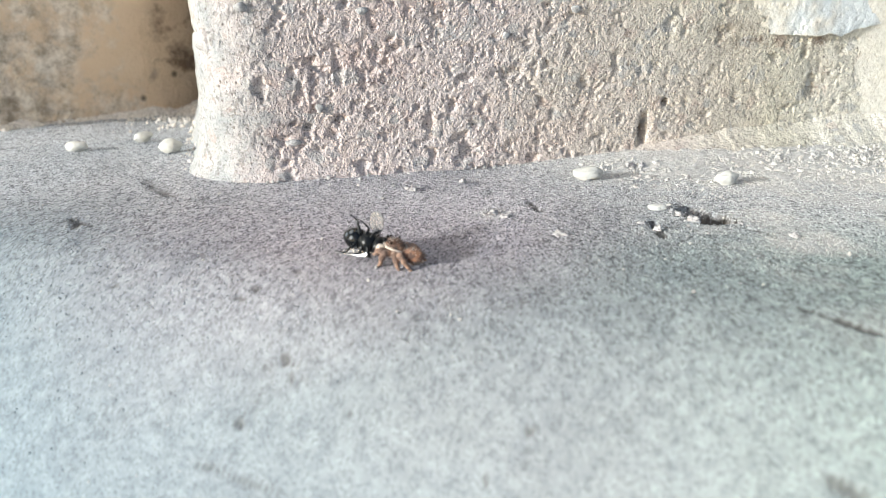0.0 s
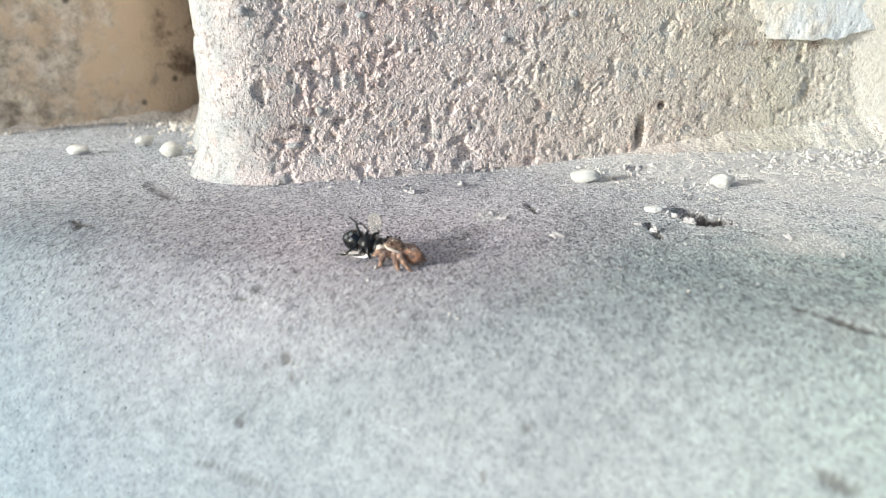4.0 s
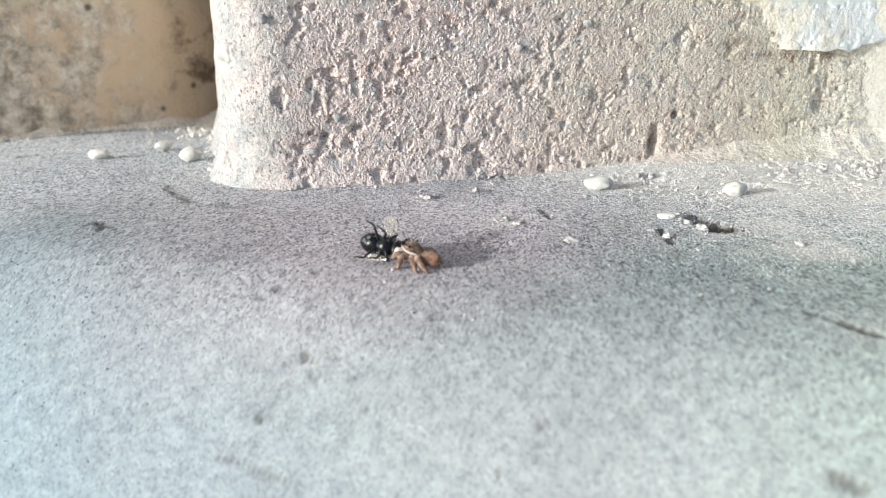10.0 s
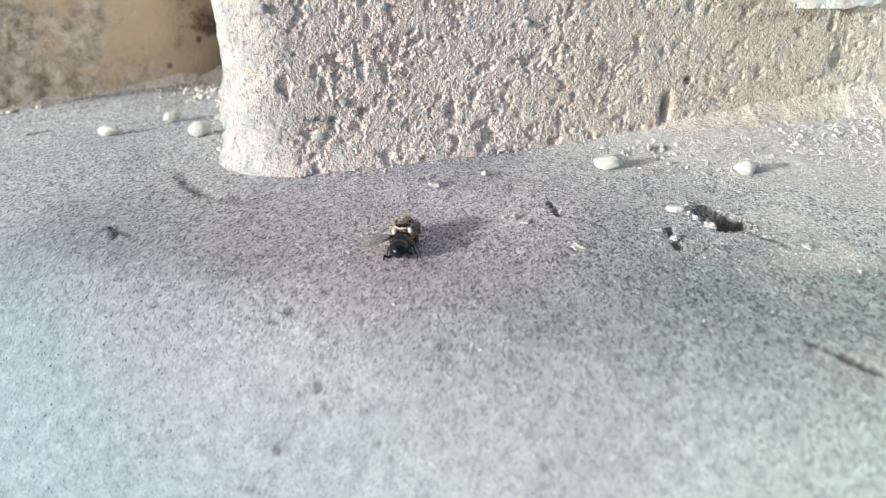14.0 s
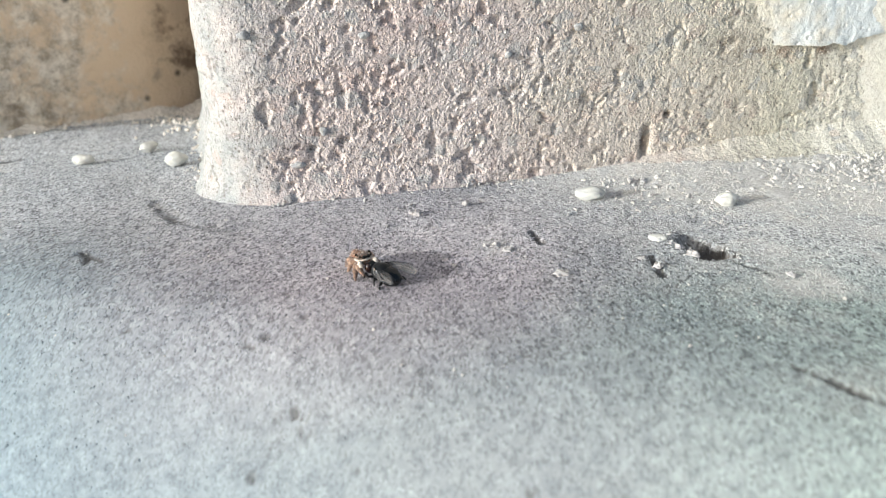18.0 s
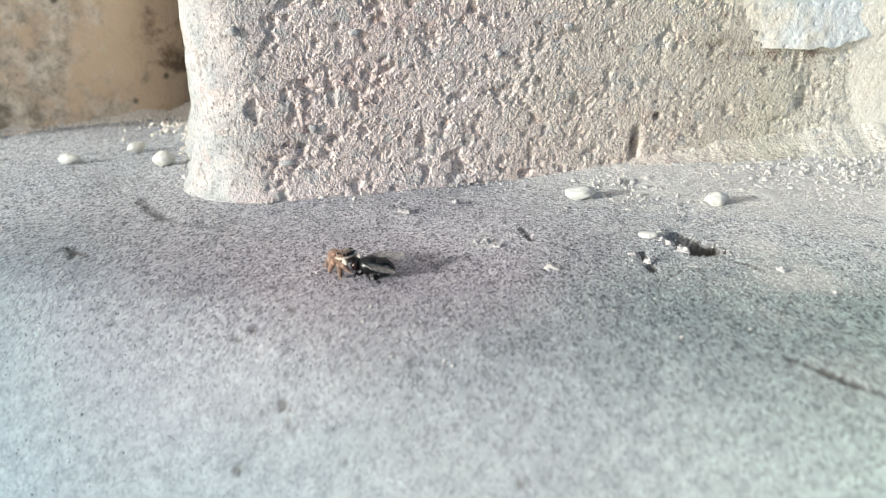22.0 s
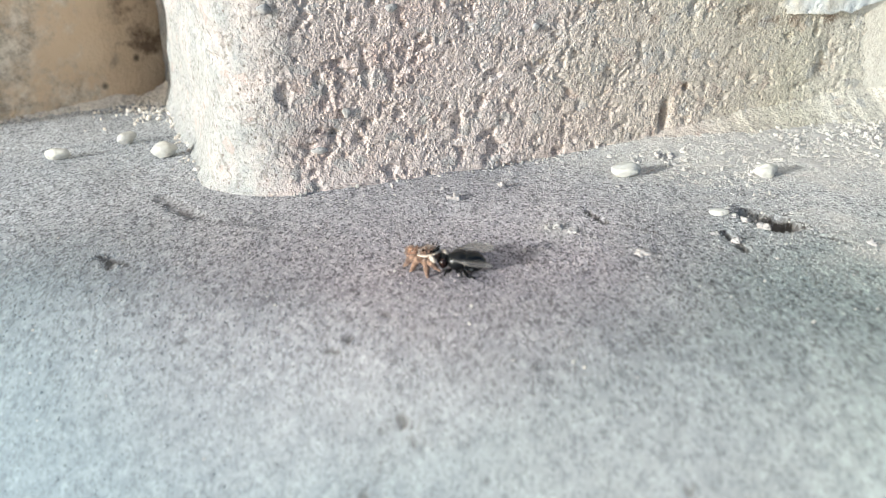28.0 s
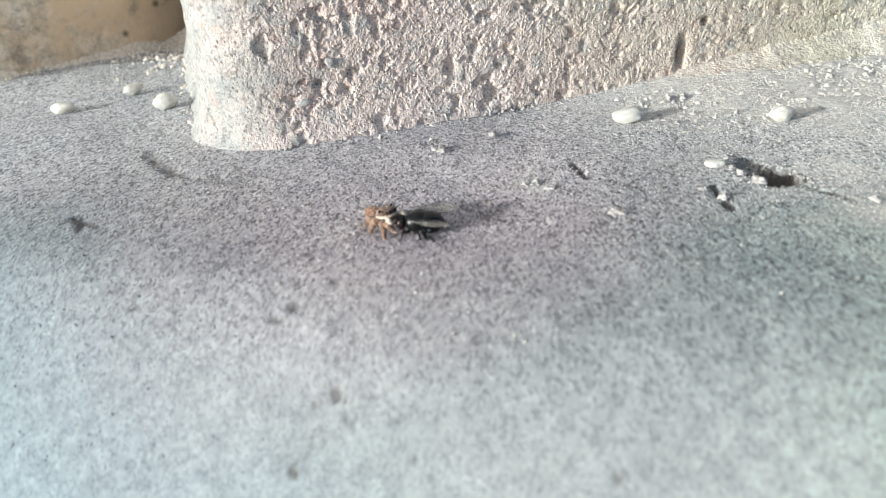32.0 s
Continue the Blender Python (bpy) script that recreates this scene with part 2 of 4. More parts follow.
def old_brick_material():
    m = Mat("stained_shaded_brick", 0.85)
    col = m.ramp(m.noise(50, 5), (0.3, (0.64, 0.48, 0.315)), (0.7, (0.71, 0.565, 0.40)))
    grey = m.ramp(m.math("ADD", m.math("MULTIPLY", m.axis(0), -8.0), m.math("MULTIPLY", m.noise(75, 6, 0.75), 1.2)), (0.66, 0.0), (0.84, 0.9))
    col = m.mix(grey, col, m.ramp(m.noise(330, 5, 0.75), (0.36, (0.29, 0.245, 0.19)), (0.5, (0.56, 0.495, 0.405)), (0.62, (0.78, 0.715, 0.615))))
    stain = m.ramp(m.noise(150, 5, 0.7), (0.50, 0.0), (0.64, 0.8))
    # brown mottles plus the corner's shade, painted in towards the brick
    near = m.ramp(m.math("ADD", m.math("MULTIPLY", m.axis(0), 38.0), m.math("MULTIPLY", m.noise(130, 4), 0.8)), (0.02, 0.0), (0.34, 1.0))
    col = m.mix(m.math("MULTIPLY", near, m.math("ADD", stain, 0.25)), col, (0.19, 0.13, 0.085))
    col = m.mix(m.ramp(m.cells(130), (0.05, 0.9), (0.13, 0.0)), col, (0.08, 0.06, 0.045))
    m.color(col)
    m.bump(m.noise(700, 4, 0.65), 0.0005)
    return m.m


def pellet_material():
    m = Mat("pellet", 0.45)
    m.color(m.ramp(m.noise(700, 3), (0.3, (0.46, 0.45, 0.41)), (0.7, (0.56, 0.55, 0.51))))
    m.set(Subsurface_Weight=0.25, Subsurface_Scale=0.001)
    m.b.inputs["Subsurface Radius"].default_value = (1.0, 0.9, 0.7)
    m.bump(m.noise(2600, 3), 0.0001, 0.6)
    return m.m


CEMENT, BRICK, OLD = cement_material(), brick_material(), old_brick_material()
SAND_GRAIN, AGGREGATE = cement_material("cement_grain", True), brick_material("brick_aggregate", True)
MORTAR = mortar_material("mortar", (0.70, 0.665, 0.575), (0.74, 0.715, 0.64), 0.84)
STONE = mortar_material("pebble_stone", (0.42, 0.41, 0.40), (0.55, 0.53, 0.51))
SAND = mortar_material("loose_sand", (0.72, 0.655, 0.57), (0.80, 0.755, 0.69))
GRIT = mortar_material("grit", (0.46, 0.43, 0.40), (0.60, 0.575, 0.53))
PATCH = patch_material()
PELLET = pellet_material()
CRUMB = mortar_material("crumb", (0.44, 0.41, 0.39), (0.60, 0.575, 0.56))


# ---- meshes ----
def mesh_from(name, verts, faces, material, smooth=True):
    me = bpy.data.meshes.new(name)
    me.from_pydata([tuple(v) for v in verts], [], [tuple(f) for f in faces])
    me.materials.append(material)
    if smooth:
        me.polygons.foreach_set("use_smooth", [True] * len(me.polygons))
    me.update()
    return me


def grain_mesh(name, co, tris, material):
    """Many alike grains in one mesh: co is grain, corner, xyz."""
    n, k = co.shape[:2]
    loops = (tris[None] + k * np.arange(n)[:, None, None]).reshape(-1).astype(np.int32)
    me = bpy.data.meshes.new(name)
    me.vertices.add(n * k)
    me.vertices.foreach_set("co", co.reshape(-1).astype(np.float32))
    me.loops.add(len(loops))
    me.loops.foreach_set("vertex_index", loops)
    me.polygons.add(len(loops) // 3)
    me.polygons.foreach_set("loop_start", np.arange(0, len(loops), 3, dtype=np.int32))
    me.materials.append(material)
    me.update(calc_edges=True)
    return me


def grid_faces(nu, nv):
    i, j = np.meshgrid(np.arange(nu - 1), np.arange(nv - 1), indexing="ij")
    a = (i * nv + j).ravel()
    return np.stack([a, a + nv, a + nv + 1, a + 1], 1).tolist()


def lattice(x, y, z, scale, seed=0):
    """Smooth value noise in -1..1 on arrays, about 1/scale metres a cell."""
    p = [np.asarray(c, float) * scale + 37.7 * seed + 11.3 * k for k, c in enumerate((x, y, z))]
    i = [np.floor(c).astype(np.int64) for c in p]
    f = [c - k for c, k in zip(p, i)]
    f = [c * c * (3 - 2 * c) for c in f]
    out = 0.0
    for dx in (0, 1):
        for dy in (0, 1):
            for dz in (0, 1):
                q = (i[0] + dx) * 73856093 ^ (i[1] + dy) * 19349663 ^ (i[2] + dz) * 83492791 ^ (seed * 2654435)
                q = (q ^ (q >> 13)) * 1274126177
                v = ((q ^ (q >> 16)) & 65535) / 32767.5 - 1
                w = (f[0] if dx else 1 - f[0]) * (f[1] if dy else 1 - f[1]) * (f[2] if dz else 1 - f[2])
                out = out + v * w
    return out


def rough(x, y, z, scale, octaves=4, gain=0.55, seed=0):
    return sum(gain**k * lattice(x, y, z, scale * 2.03**k, seed + k) for k in range(octaves))


def part(name, bm, material, parent, label=""):
    """One mesh object under a thing or a part."""
    me = bpy.data.meshes.new(name)
    bm.to_mesh(me)
    bm.free()
    me.materials.append(material)
    me.polygons.foreach_set("use_smooth", [True] * len(me.polygons))
    ob = new(name, me)
    ob.parent = parent
    return tagged(ob, label)


# ---- the cement ledge: it falls towards the wall and rounds over in front ----
def ledge(x, y):
    x, y = np.asarray(x, float), np.asarray(y, float)
    u = -0.6 * (x - 0.008) - 0.8 * (y + 0.035) - 0.001
    front = np.where(u < 0.021, -20 * u * u, -20 * 0.021**2 - 0.84 * (u - 0.021))
    back = -(0.15 + 0.02 * np.clip(x / 0.06, -1, 1)) * (np.sqrt(u * u + 0.008**2) - 0.008)
    level = 0.13 * np.clip(y + 0.014, 0, 0.016) * np.clip((x - 0.045) / 0.03, 0, 1)
    return 0.0048 + level + np.maximum(np.where(u > 0, front, np.maximum(back, -0.014)), -0.16)


# pits and scratches in the cement: from, to, half width, depth (mm), dirt with painted-in shade
PITS = (
    ((58.0, -33.8), (58.7, -39.0), 2.1, 1.5, 0.6),
    ((59.2, -36.8), (59.0, -39.2), 1.9, 2.1, 0.95),
    ((59.4, -41.3), (61.4, -46.8), 0.30, 0.5, 0.8),
    ((56.4, -42.6), (58.2, -44.8), 0.14, 0.2, 0.5),
    ((50.9, -38.0), (50.2, -40.2), 0.45, 0.6, 0.8),
    ((49.9, -41.6), (49.5, -43.0), 0.55, 0.6, 0.8),
    ((40.6, -25.2), (40.1, -29.7), 0.40, 0.5, 0.8),
    ((41.8, -31.4), (43.9, -35.4), 0.22, 0.25, 0.6),
    ((38.2, -15.2), (37.8, -17.6), 0.5, 0.15, 0.35),
    ((-15.1, -13.0), (-12.2, -16.7), 0.35, 0.3, 0.7),
    ((-14.0, -14.0), (-14.2, -16.6), 0.3, 0.3, 0.7),
    ((-6.6, 5.0), (-3.6, -4.6), 1.3, 0.3, 0.35),
    ((-4.9, -1.0), (-3.3, -5.6), 0.45, 0.25, 0.6),
    ((-3.3, -5.9), (3.9, -12.0), 0.7, 0.2, 0.22),
    ((8.4, -32.8), (8.6, -34.0), 0.25, 0.40, 0.65),
    ((6.8, -36.5), (6.3, -38.6), 0.16, 0.16, 0.36),
    ((5.3, -40.6), (5.5, -41.3), 0.29, 0.32, 0.65),
    ((3.5, -41.2), (3.9, -41.7), 0.36, 0.32, 0.65),
    ((9.7, -39.2), (9.9, -39.7), 0.29, 0.24, 0.50),
    ((6.8, -50.6), (6.9, -51.4), 0.26, 0.40, 0.62),
    ((7.5, -51.7), (7.8, -52.0), 0.14, 0.2, 0.4),
    ((6.9, -52.6), (7.1, -53.1), 0.22, 0.3, 0.5),
    ((7.8, -53.4), (8.1, -53.7), 0.20, 0.3, 0.5),
    ((5.0, -50.5), (5.2, -50.9), 0.18, 0.2, 0.35),
    ((-8.9, -33.1), (-8.7, -33.3), 0.18, 0.24, 0.58),
    ((1.8, -54.2), (2.0, -54.7), 0.32, 0.40, 0.65),
    ((3.6, -53.4), (5.2, -52.2), 0.14, 0.12, 0.29),
    ((-2.4, -55.2), (4.1, -60.9), 0.16, 0.20, 0.40),
    ((11.0, -58.2), (11.2, -58.5), 0.22, 0.24, 0.58),
    ((24.2, -66.9), (24.4, -67.2), 0.25, 0.24, 0.58),
    ((20.0, -68.6), (20.1, -68.9), 0.22, 0.24, 0.58),
    ((28.8, -53.8), (29.0, -54.1), 0.22, 0.24, 0.50),
    ((50.7, -64.6), (52.4, -67.6), 0.25, 0.22, 0.7),
    ((52.4, -67.6), (53.6, -70.6), 0.4, 0.28, 0.8),
    ((53.6, -70.6), (56.0, -75.0), 0.22, 0.22, 0.7),
    ((-33.5, 38.0), (-31.0, 38.8), 0.7, 0.3, 0.6),
    ((42.0, -80.5), (43.5, -82.0), 0.4, 0.3, 0.6),
)


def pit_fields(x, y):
    cut, dirt_shade = np.zeros_like(x), np.zeros_like(x)
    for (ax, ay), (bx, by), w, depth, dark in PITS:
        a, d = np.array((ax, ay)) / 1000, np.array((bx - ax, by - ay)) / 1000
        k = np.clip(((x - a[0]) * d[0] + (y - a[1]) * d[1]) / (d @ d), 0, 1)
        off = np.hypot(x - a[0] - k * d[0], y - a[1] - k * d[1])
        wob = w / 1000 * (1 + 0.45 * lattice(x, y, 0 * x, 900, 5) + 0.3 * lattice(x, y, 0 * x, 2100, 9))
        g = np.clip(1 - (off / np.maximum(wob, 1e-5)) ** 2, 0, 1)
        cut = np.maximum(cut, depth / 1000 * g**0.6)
        # the darkening reaches past the rim and paints out its sunlit edge
        dirt_shade = np.maximum(dirt_shade, dark * np.clip(3.5 * (1 - (off / np.maximum(1.22 * wob, 1e-5)) ** 2), 0, 1))
    return cut, dirt_shade


def dust_field(x, y):
    """Chalky dust, towards the foot of the wall and by the large pit."""
    o = 0 * x
    far = np.clip((-y - 0.002) / (0.012 + 0.42 * np.clip(x - 0.055, 0, 0.06)), 0, 1.5)
    dust = np.clip(1.7 - far + 0.55 * rough(x, y, o, 160, 4, 0.65, 91), 0, 1) * np.clip((x - 0.047 + 0.006 * rough(x, y, o, 120, 2, 0.5, 93)) / 0.02, 0, 1) * 0.95
    return np.clip(dust + 0.45 * np.exp(-(((x - 0.0345) / 0.0022) ** 2 + ((y + 0.0285) / 0.003) ** 2)), 0, 1)


def build_ground():
    def axis(lo, hi, step):
        core = np.arange(lo, hi, step)
        far = step * 1.22 ** np.arange(1, 62)
        far = np.cumsum(far)
        far = far[far < 80.0]
        return np.concatenate([lo - far[::-1], core, core[-1] + far])

    xs, ys = axis(-0.048, 0.112, 0.00042), axis(-0.092, 0.085, 0.00042)
    x, y = np.meshgrid(xs, ys, indexing="ij")
    x, y = x.ravel(), y.ravel()
    o = 0 * x
    near = ((np.abs(x - 0.03) < 0.12) & (np.abs(y) < 0.13)).astype(float)
    z = ledge(x, y) + near * (0.00035 * rough(x, y, o, 60, 3, 0.5, 2) + 0.00006 * rough(x, y, o, 600, 2, 0.6, 7))
    sandy = np.clip((x - 0.055) / 0.03, 0, 1) * np.clip((y + 0.035) / 0.02, 0, 1)
    z += near * sandy * 0.00014 * rough(x, y, o, 550, 2, 0.6, 12)
    cut, dirt_shade = pit_fields(x, y)
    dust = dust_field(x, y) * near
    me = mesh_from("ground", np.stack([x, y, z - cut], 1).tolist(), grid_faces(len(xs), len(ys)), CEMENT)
    me.attributes.new("dirt_shade", "FLOAT", "POINT").data.foreach_set("value", dirt_shade.astype(np.float32))
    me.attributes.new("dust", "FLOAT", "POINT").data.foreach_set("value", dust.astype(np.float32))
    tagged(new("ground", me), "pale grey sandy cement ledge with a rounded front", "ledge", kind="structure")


def build_sand_grains():
    """The sand of the cement where it stands out of the surface."""
    rng = np.random.RandomState(21)
    n = 125000
    x, y = rng.uniform(-0.045, 0.112, n), rng.uniform(-0.056, 0.040, n)
    u = 0.6 * x + 0.8 * y + 0.022
    keep = (rng.uniform(0, 1, n) < np.clip(0.25 + 28 * (u + 0.012), 0.12, 1)) & ((x < 0.001) | (y < -0.0003)) & ((x > -0.03) | (y < 0.03))
    x, y = x[keep], y[keep]
    cut, dirt_shade = pit_fields(x, y)
    clear = cut < 0.0002
    x, y = x[clear], y[clear]
    n = len(x)
    tips = np.array(((1, 0, 0), (-1, 0, 0), (0, 1, 0), (0, -1, 0), (0, 0, 1), (0, 0, -1)), float)
    tris = np.array(((0, 2, 4), (2, 1, 4), (1, 3, 4), (3, 0, 4), (2, 0, 5), (1, 2, 5), (3, 1, 5), (0, 3, 5)))
    size = 0.00006 + 0.00010 * rng.uniform(0, 1, (n, 1, 1)) ** 2
    turn = rng.uniform(0, 2 * math.pi, n)
    v = tips[None] * size * rng.uniform(0.65, 1.35, (n, 6, 1)) + 0.25 * size * rng.uniform(-1, 1, (n, 6, 3))
    c, d = np.cos(turn)[:, None], np.sin(turn)[:, None]
    gx, gy = v[..., 0] * c - v[..., 1] * d + x[:, None], v[..., 0] * d + v[..., 1] * c + y[:, None]
    o = 0 * x
    gz = v[..., 2] + (ledge(x, y) + 0.00035 * rough(x, y, o, 60, 3, 0.5, 2) + 0.00006 * rough(x, y, o, 600, 2, 0.6, 7))[:, None]
    me = grain_mesh("sand_grains", np.stack([gx, gy, gz], 2), tris, SAND_GRAIN)
    me.attributes.new("dust", "FLOAT", "POINT").data.foreach_set("value", np.repeat(dust_field(x, y), 6).astype(np.float32))
    tagged(new("sand_grains", me), "fine light and dark sand grains in the cement surface", "sand", kind="stuff")


build_ground()
build_sand_grains()


# ---- the rough brick end with its rounded corner ----
def sweep(name, path, zs, swell, material, dirt_shade=None):
    """A wall face along a path of (x, y, nx, ny), set out along its normals by swell(x, y, z, s)."""
    p = np.array(path)
    s = np.concatenate([[0], np.cumsum(np.hypot(*np.diff(p[:, :2], axis=0).T))])
    x, z = np.repeat(p[:, 0], len(zs)), np.tile(zs, len(p))
    y, nx, ny, s = (np.repeat(c, len(zs)) for c in (p[:, 1], p[:, 2], p[:, 3], s))
    d = swell(x, y, z, s)
    v = np.stack([x + nx * d, y + ny * d, z], 1)
    me = mesh_from(name, v.tolist(), grid_faces(len(p), len(zs)), material)
    me.attributes.new("dirt_shade", "FLOAT", "POINT").data.foreach_set("value", (dirt_shade(x, y, z) if dirt_shade else 0 * x).astype(np.float32))
    return me


def heights(top, fine=0.00017, lo=-0.010, mid=0.034):
    up = mid + np.cumsum(fine * 1.12 ** np.arange(1, 70))
    return np.concatenate([np.arange(lo, mid, fine), up[up < top], [top]])


def chance(i, j, seed):
    """A random number in 0..1 for each whole pair."""
    q = i * 73856093 ^ j * 19349663 ^ (seed * 2654435 + 97)
    q = (q ^ (q >> 13)) * 1274126177
    q = (q ^ (q >> 15)) * 668265263
    return ((q ^ (q >> 16)) & 65535) / 65535.0


def pebbled(u, v, cell, keep, seed):
    """Height of round grains of uneven size, strewn over a surface of coordinates u, v."""
    p = u / cell + 0.35 * lattice(u, v, 0 * u, 0.9 / cell, seed + 1)
    q = v / cell + 0.35 * lattice(u, v, 0 * u, 0.9 / cell, seed + 2)
    i, j = np.floor(p).astype(np.int64), np.floor(q).astype(np.int64)
    best = np.zeros_like(p)
    for di in (-1, 0, 1):
        for dj in (-1, 0, 1):
            a, b = i + di, j + dj
            r = 0.30 + 0.45 * chance(a, b, seed + 3)
            off = (p - a - chance(a, b, seed + 4)) ** 2 + (q - b - chance(a, b, seed + 5)) ** 2
            dome = np.sqrt(np.clip(1 - off / r**2, 0, 1)) * r * (0.5 + 0.5 * chance(a, b, seed + 6))
            best = np.maximum(best, np.where(chance(a, b, seed + 7) < keep, dome, 0))
    return best * cell


def grainy(u, z):
    """Coarse and fine aggregate packed together."""
    coarse = np.maximum(0.42 * pebbled(u, z, 0.0010, 0.40, 11), 0.55 * pebbled(u, z, 0.00068, 0.75, 23))
    return np.maximum(coarse, 0.62 * pebbled(u, z, 0.00044, 0.85, 37))


def lump(seed, size, squash=(1, 1, 1), facets=2, jag=0.25):
    """A bmesh pebble of about that half length, standing on z = 0."""
    bm = bmesh.new()
    bmesh.ops.create_icosphere(bm, subdivisions=facets, radius=1.0)
    for v in bm.verts:
        n = 1 + jag * noise.noise(v.co * 1.1 + Vector((seed * 3.1, seed, 0))) + 0.5 * jag * noise.noise(v.co * 2.6 + Vector((seed, 9, 2)))
        v.co = Vector((v.co.x * squash[0], v.co.y * squash[1], v.co.z * squash[2])) * n * size
    low = min(v.co.z for v in bm.verts)
    for v in bm.verts:
        v.co.z -= low
    return bm


# hollows in the brick's face: x, z, half width, half height, depth (mm)
HOLLOWS = (
    (10.8, 14.0, 1.1, 1.9, 1.1), (15.4, 16.1, 0.8, 1.3, 0.7), (18.8, 16.9, 0.6, 0.9, 0.5), (22.0, 15.2, 0.8, 1.6, 0.8), (21.2, 8.8, 0.9, 0.8, 0.6),
    (16.5, 8.1, 0.5, 0.5, 1.0), (15.7, 12.0, 0.6, 0.8, 0.6), (29.8, 18.9, 0.5, 0.5, 0.6), (32.3, 18.0, 0.5, 0.8, 0.5), (28.1, 13.7, 0.7, 1.0, 0.5),
    (39.3, 11.8, 0.7, 1.1, 0.5), (59.1, 8.8, 0.7, 0.9, 0.5), (62.6, 0.2, 0.5, 1.0, 0.7), (65.6, 1.9, 0.6, 0.8, 0.6), (76.4, 14.7, 0.6, 0.8, 0.6),
    (6.7, 3.8, 0.4, 0.6, 0.5), (4.6, 20.6, 0.35, 1.3, 0.6), (24.0, 21.5, 0.6, 1.0, 0.6), (45.0, 15.0, 0.6, 0.9, 0.5), (51.0, 4.5, 0.8, 0.7, 0.5),
    (34.0, 6.0, 0.6, 0.6, 0.5), (88.0, 5.2, 0.6, 0.5, 0.5), (93.0, 8.5, 0.8, 0.6, 0.6), (100.5, 3.4, 1.2, 2.2, 1.0), (98.6, 8.2, 0.9, 1.4, 0.8),
)


def hollows(x, z):
    d = np.zeros_like(x)
    for cx, cz, a, b, deep in HOLLOWS:
        wob = np.clip(1 + 0.75 * rough(x, 0 * x, z, 520, 3, 0.7, 41), 0.12, 3)
        d = np.maximum(d, 0.55 * deep / 1000 * np.clip(1 - ((x * 1000 - cx) / a) ** 2 / wob - ((z * 1000 - cz) / b) ** 2 / wob, 0, 1) ** 0.6)
    return d


def build_aggregate(path, swell):
    """Grains of the brick that stand out of its face."""
    rng, p = np.random.RandomState(33), np.array(path)
    run = np.concatenate([[0], np.cumsum(np.hypot(*np.diff(p[:, :2], axis=0).T))])
    n = 60000
    s, z = rng.uniform(run[-1] - 0.158, run[-1] - 0.004, n), rng.uniform(-0.008, 0.034, n)
    x, y, nx, ny = (np.interp(s, run, p[:, k]) for k in range(4))
    thin = np.interp(x, [0.0, 0.006, 0.014, 0.05, 0.09, 0.106], [0.10, 0.25, 1.0, 0.95, 0.75, 0.5])
    keep = (rng.uniform(0, 1, n) < thin) & (z > ledge(x, y - 0.001) - 0.0005) & ((z < 0.0135) | (x < 0.084))
    x, y, z, s, nx, ny = (c[keep] for c in (x, y, z, s, nx, ny))
    out = swell(x, y, z, s)
    bm = bmesh.new()
    bmesh.ops.create_icosphere(bm, subdivisions=1, radius=1.0)
    ball, tris = np.array([v.co for v in bm.verts]), np.array([[v.index for v in f.verts] for f in bm.faces])
    bm.free()
    n, k = len(x), len(ball)
    size = 0.00008 + 0.00022 * rng.uniform(0, 1, (n, 1)) ** 2.8 * np.interp(x, [0.0, 0.01, 0.02, 0.06, 0.09], [0.5, 0.6, 1.0, 0.9, 0.75])[:, None]
    v = ball[None] * (size * rng.uniform(0.75, 1.25, (n, 3)))[:, None, :] * (1 + 0.25 * rng.uniform(-1, 1, (n, k, 1)))
    normal = np.stack([nx, ny, 0 * nx], 1)[:, None, :]
    v = v - 0.45 * (v * normal).sum(2, keepdims=True) * normal
    sink = out - 0.22 * size[:, 0]
    co = v + np.stack([x + nx * sink, y + ny * sink, z], 1)[:, None, :]
    me = grain_mesh("brick_aggregate", co, tris, AGGREGATE)
    me.polygons.foreach_set("use_smooth", [True] * len(me.polygons))
    tagged(new("brick_aggregate", me), "coarse pinkish aggregate grains standing out of the brick", "grit", kind="stuff")


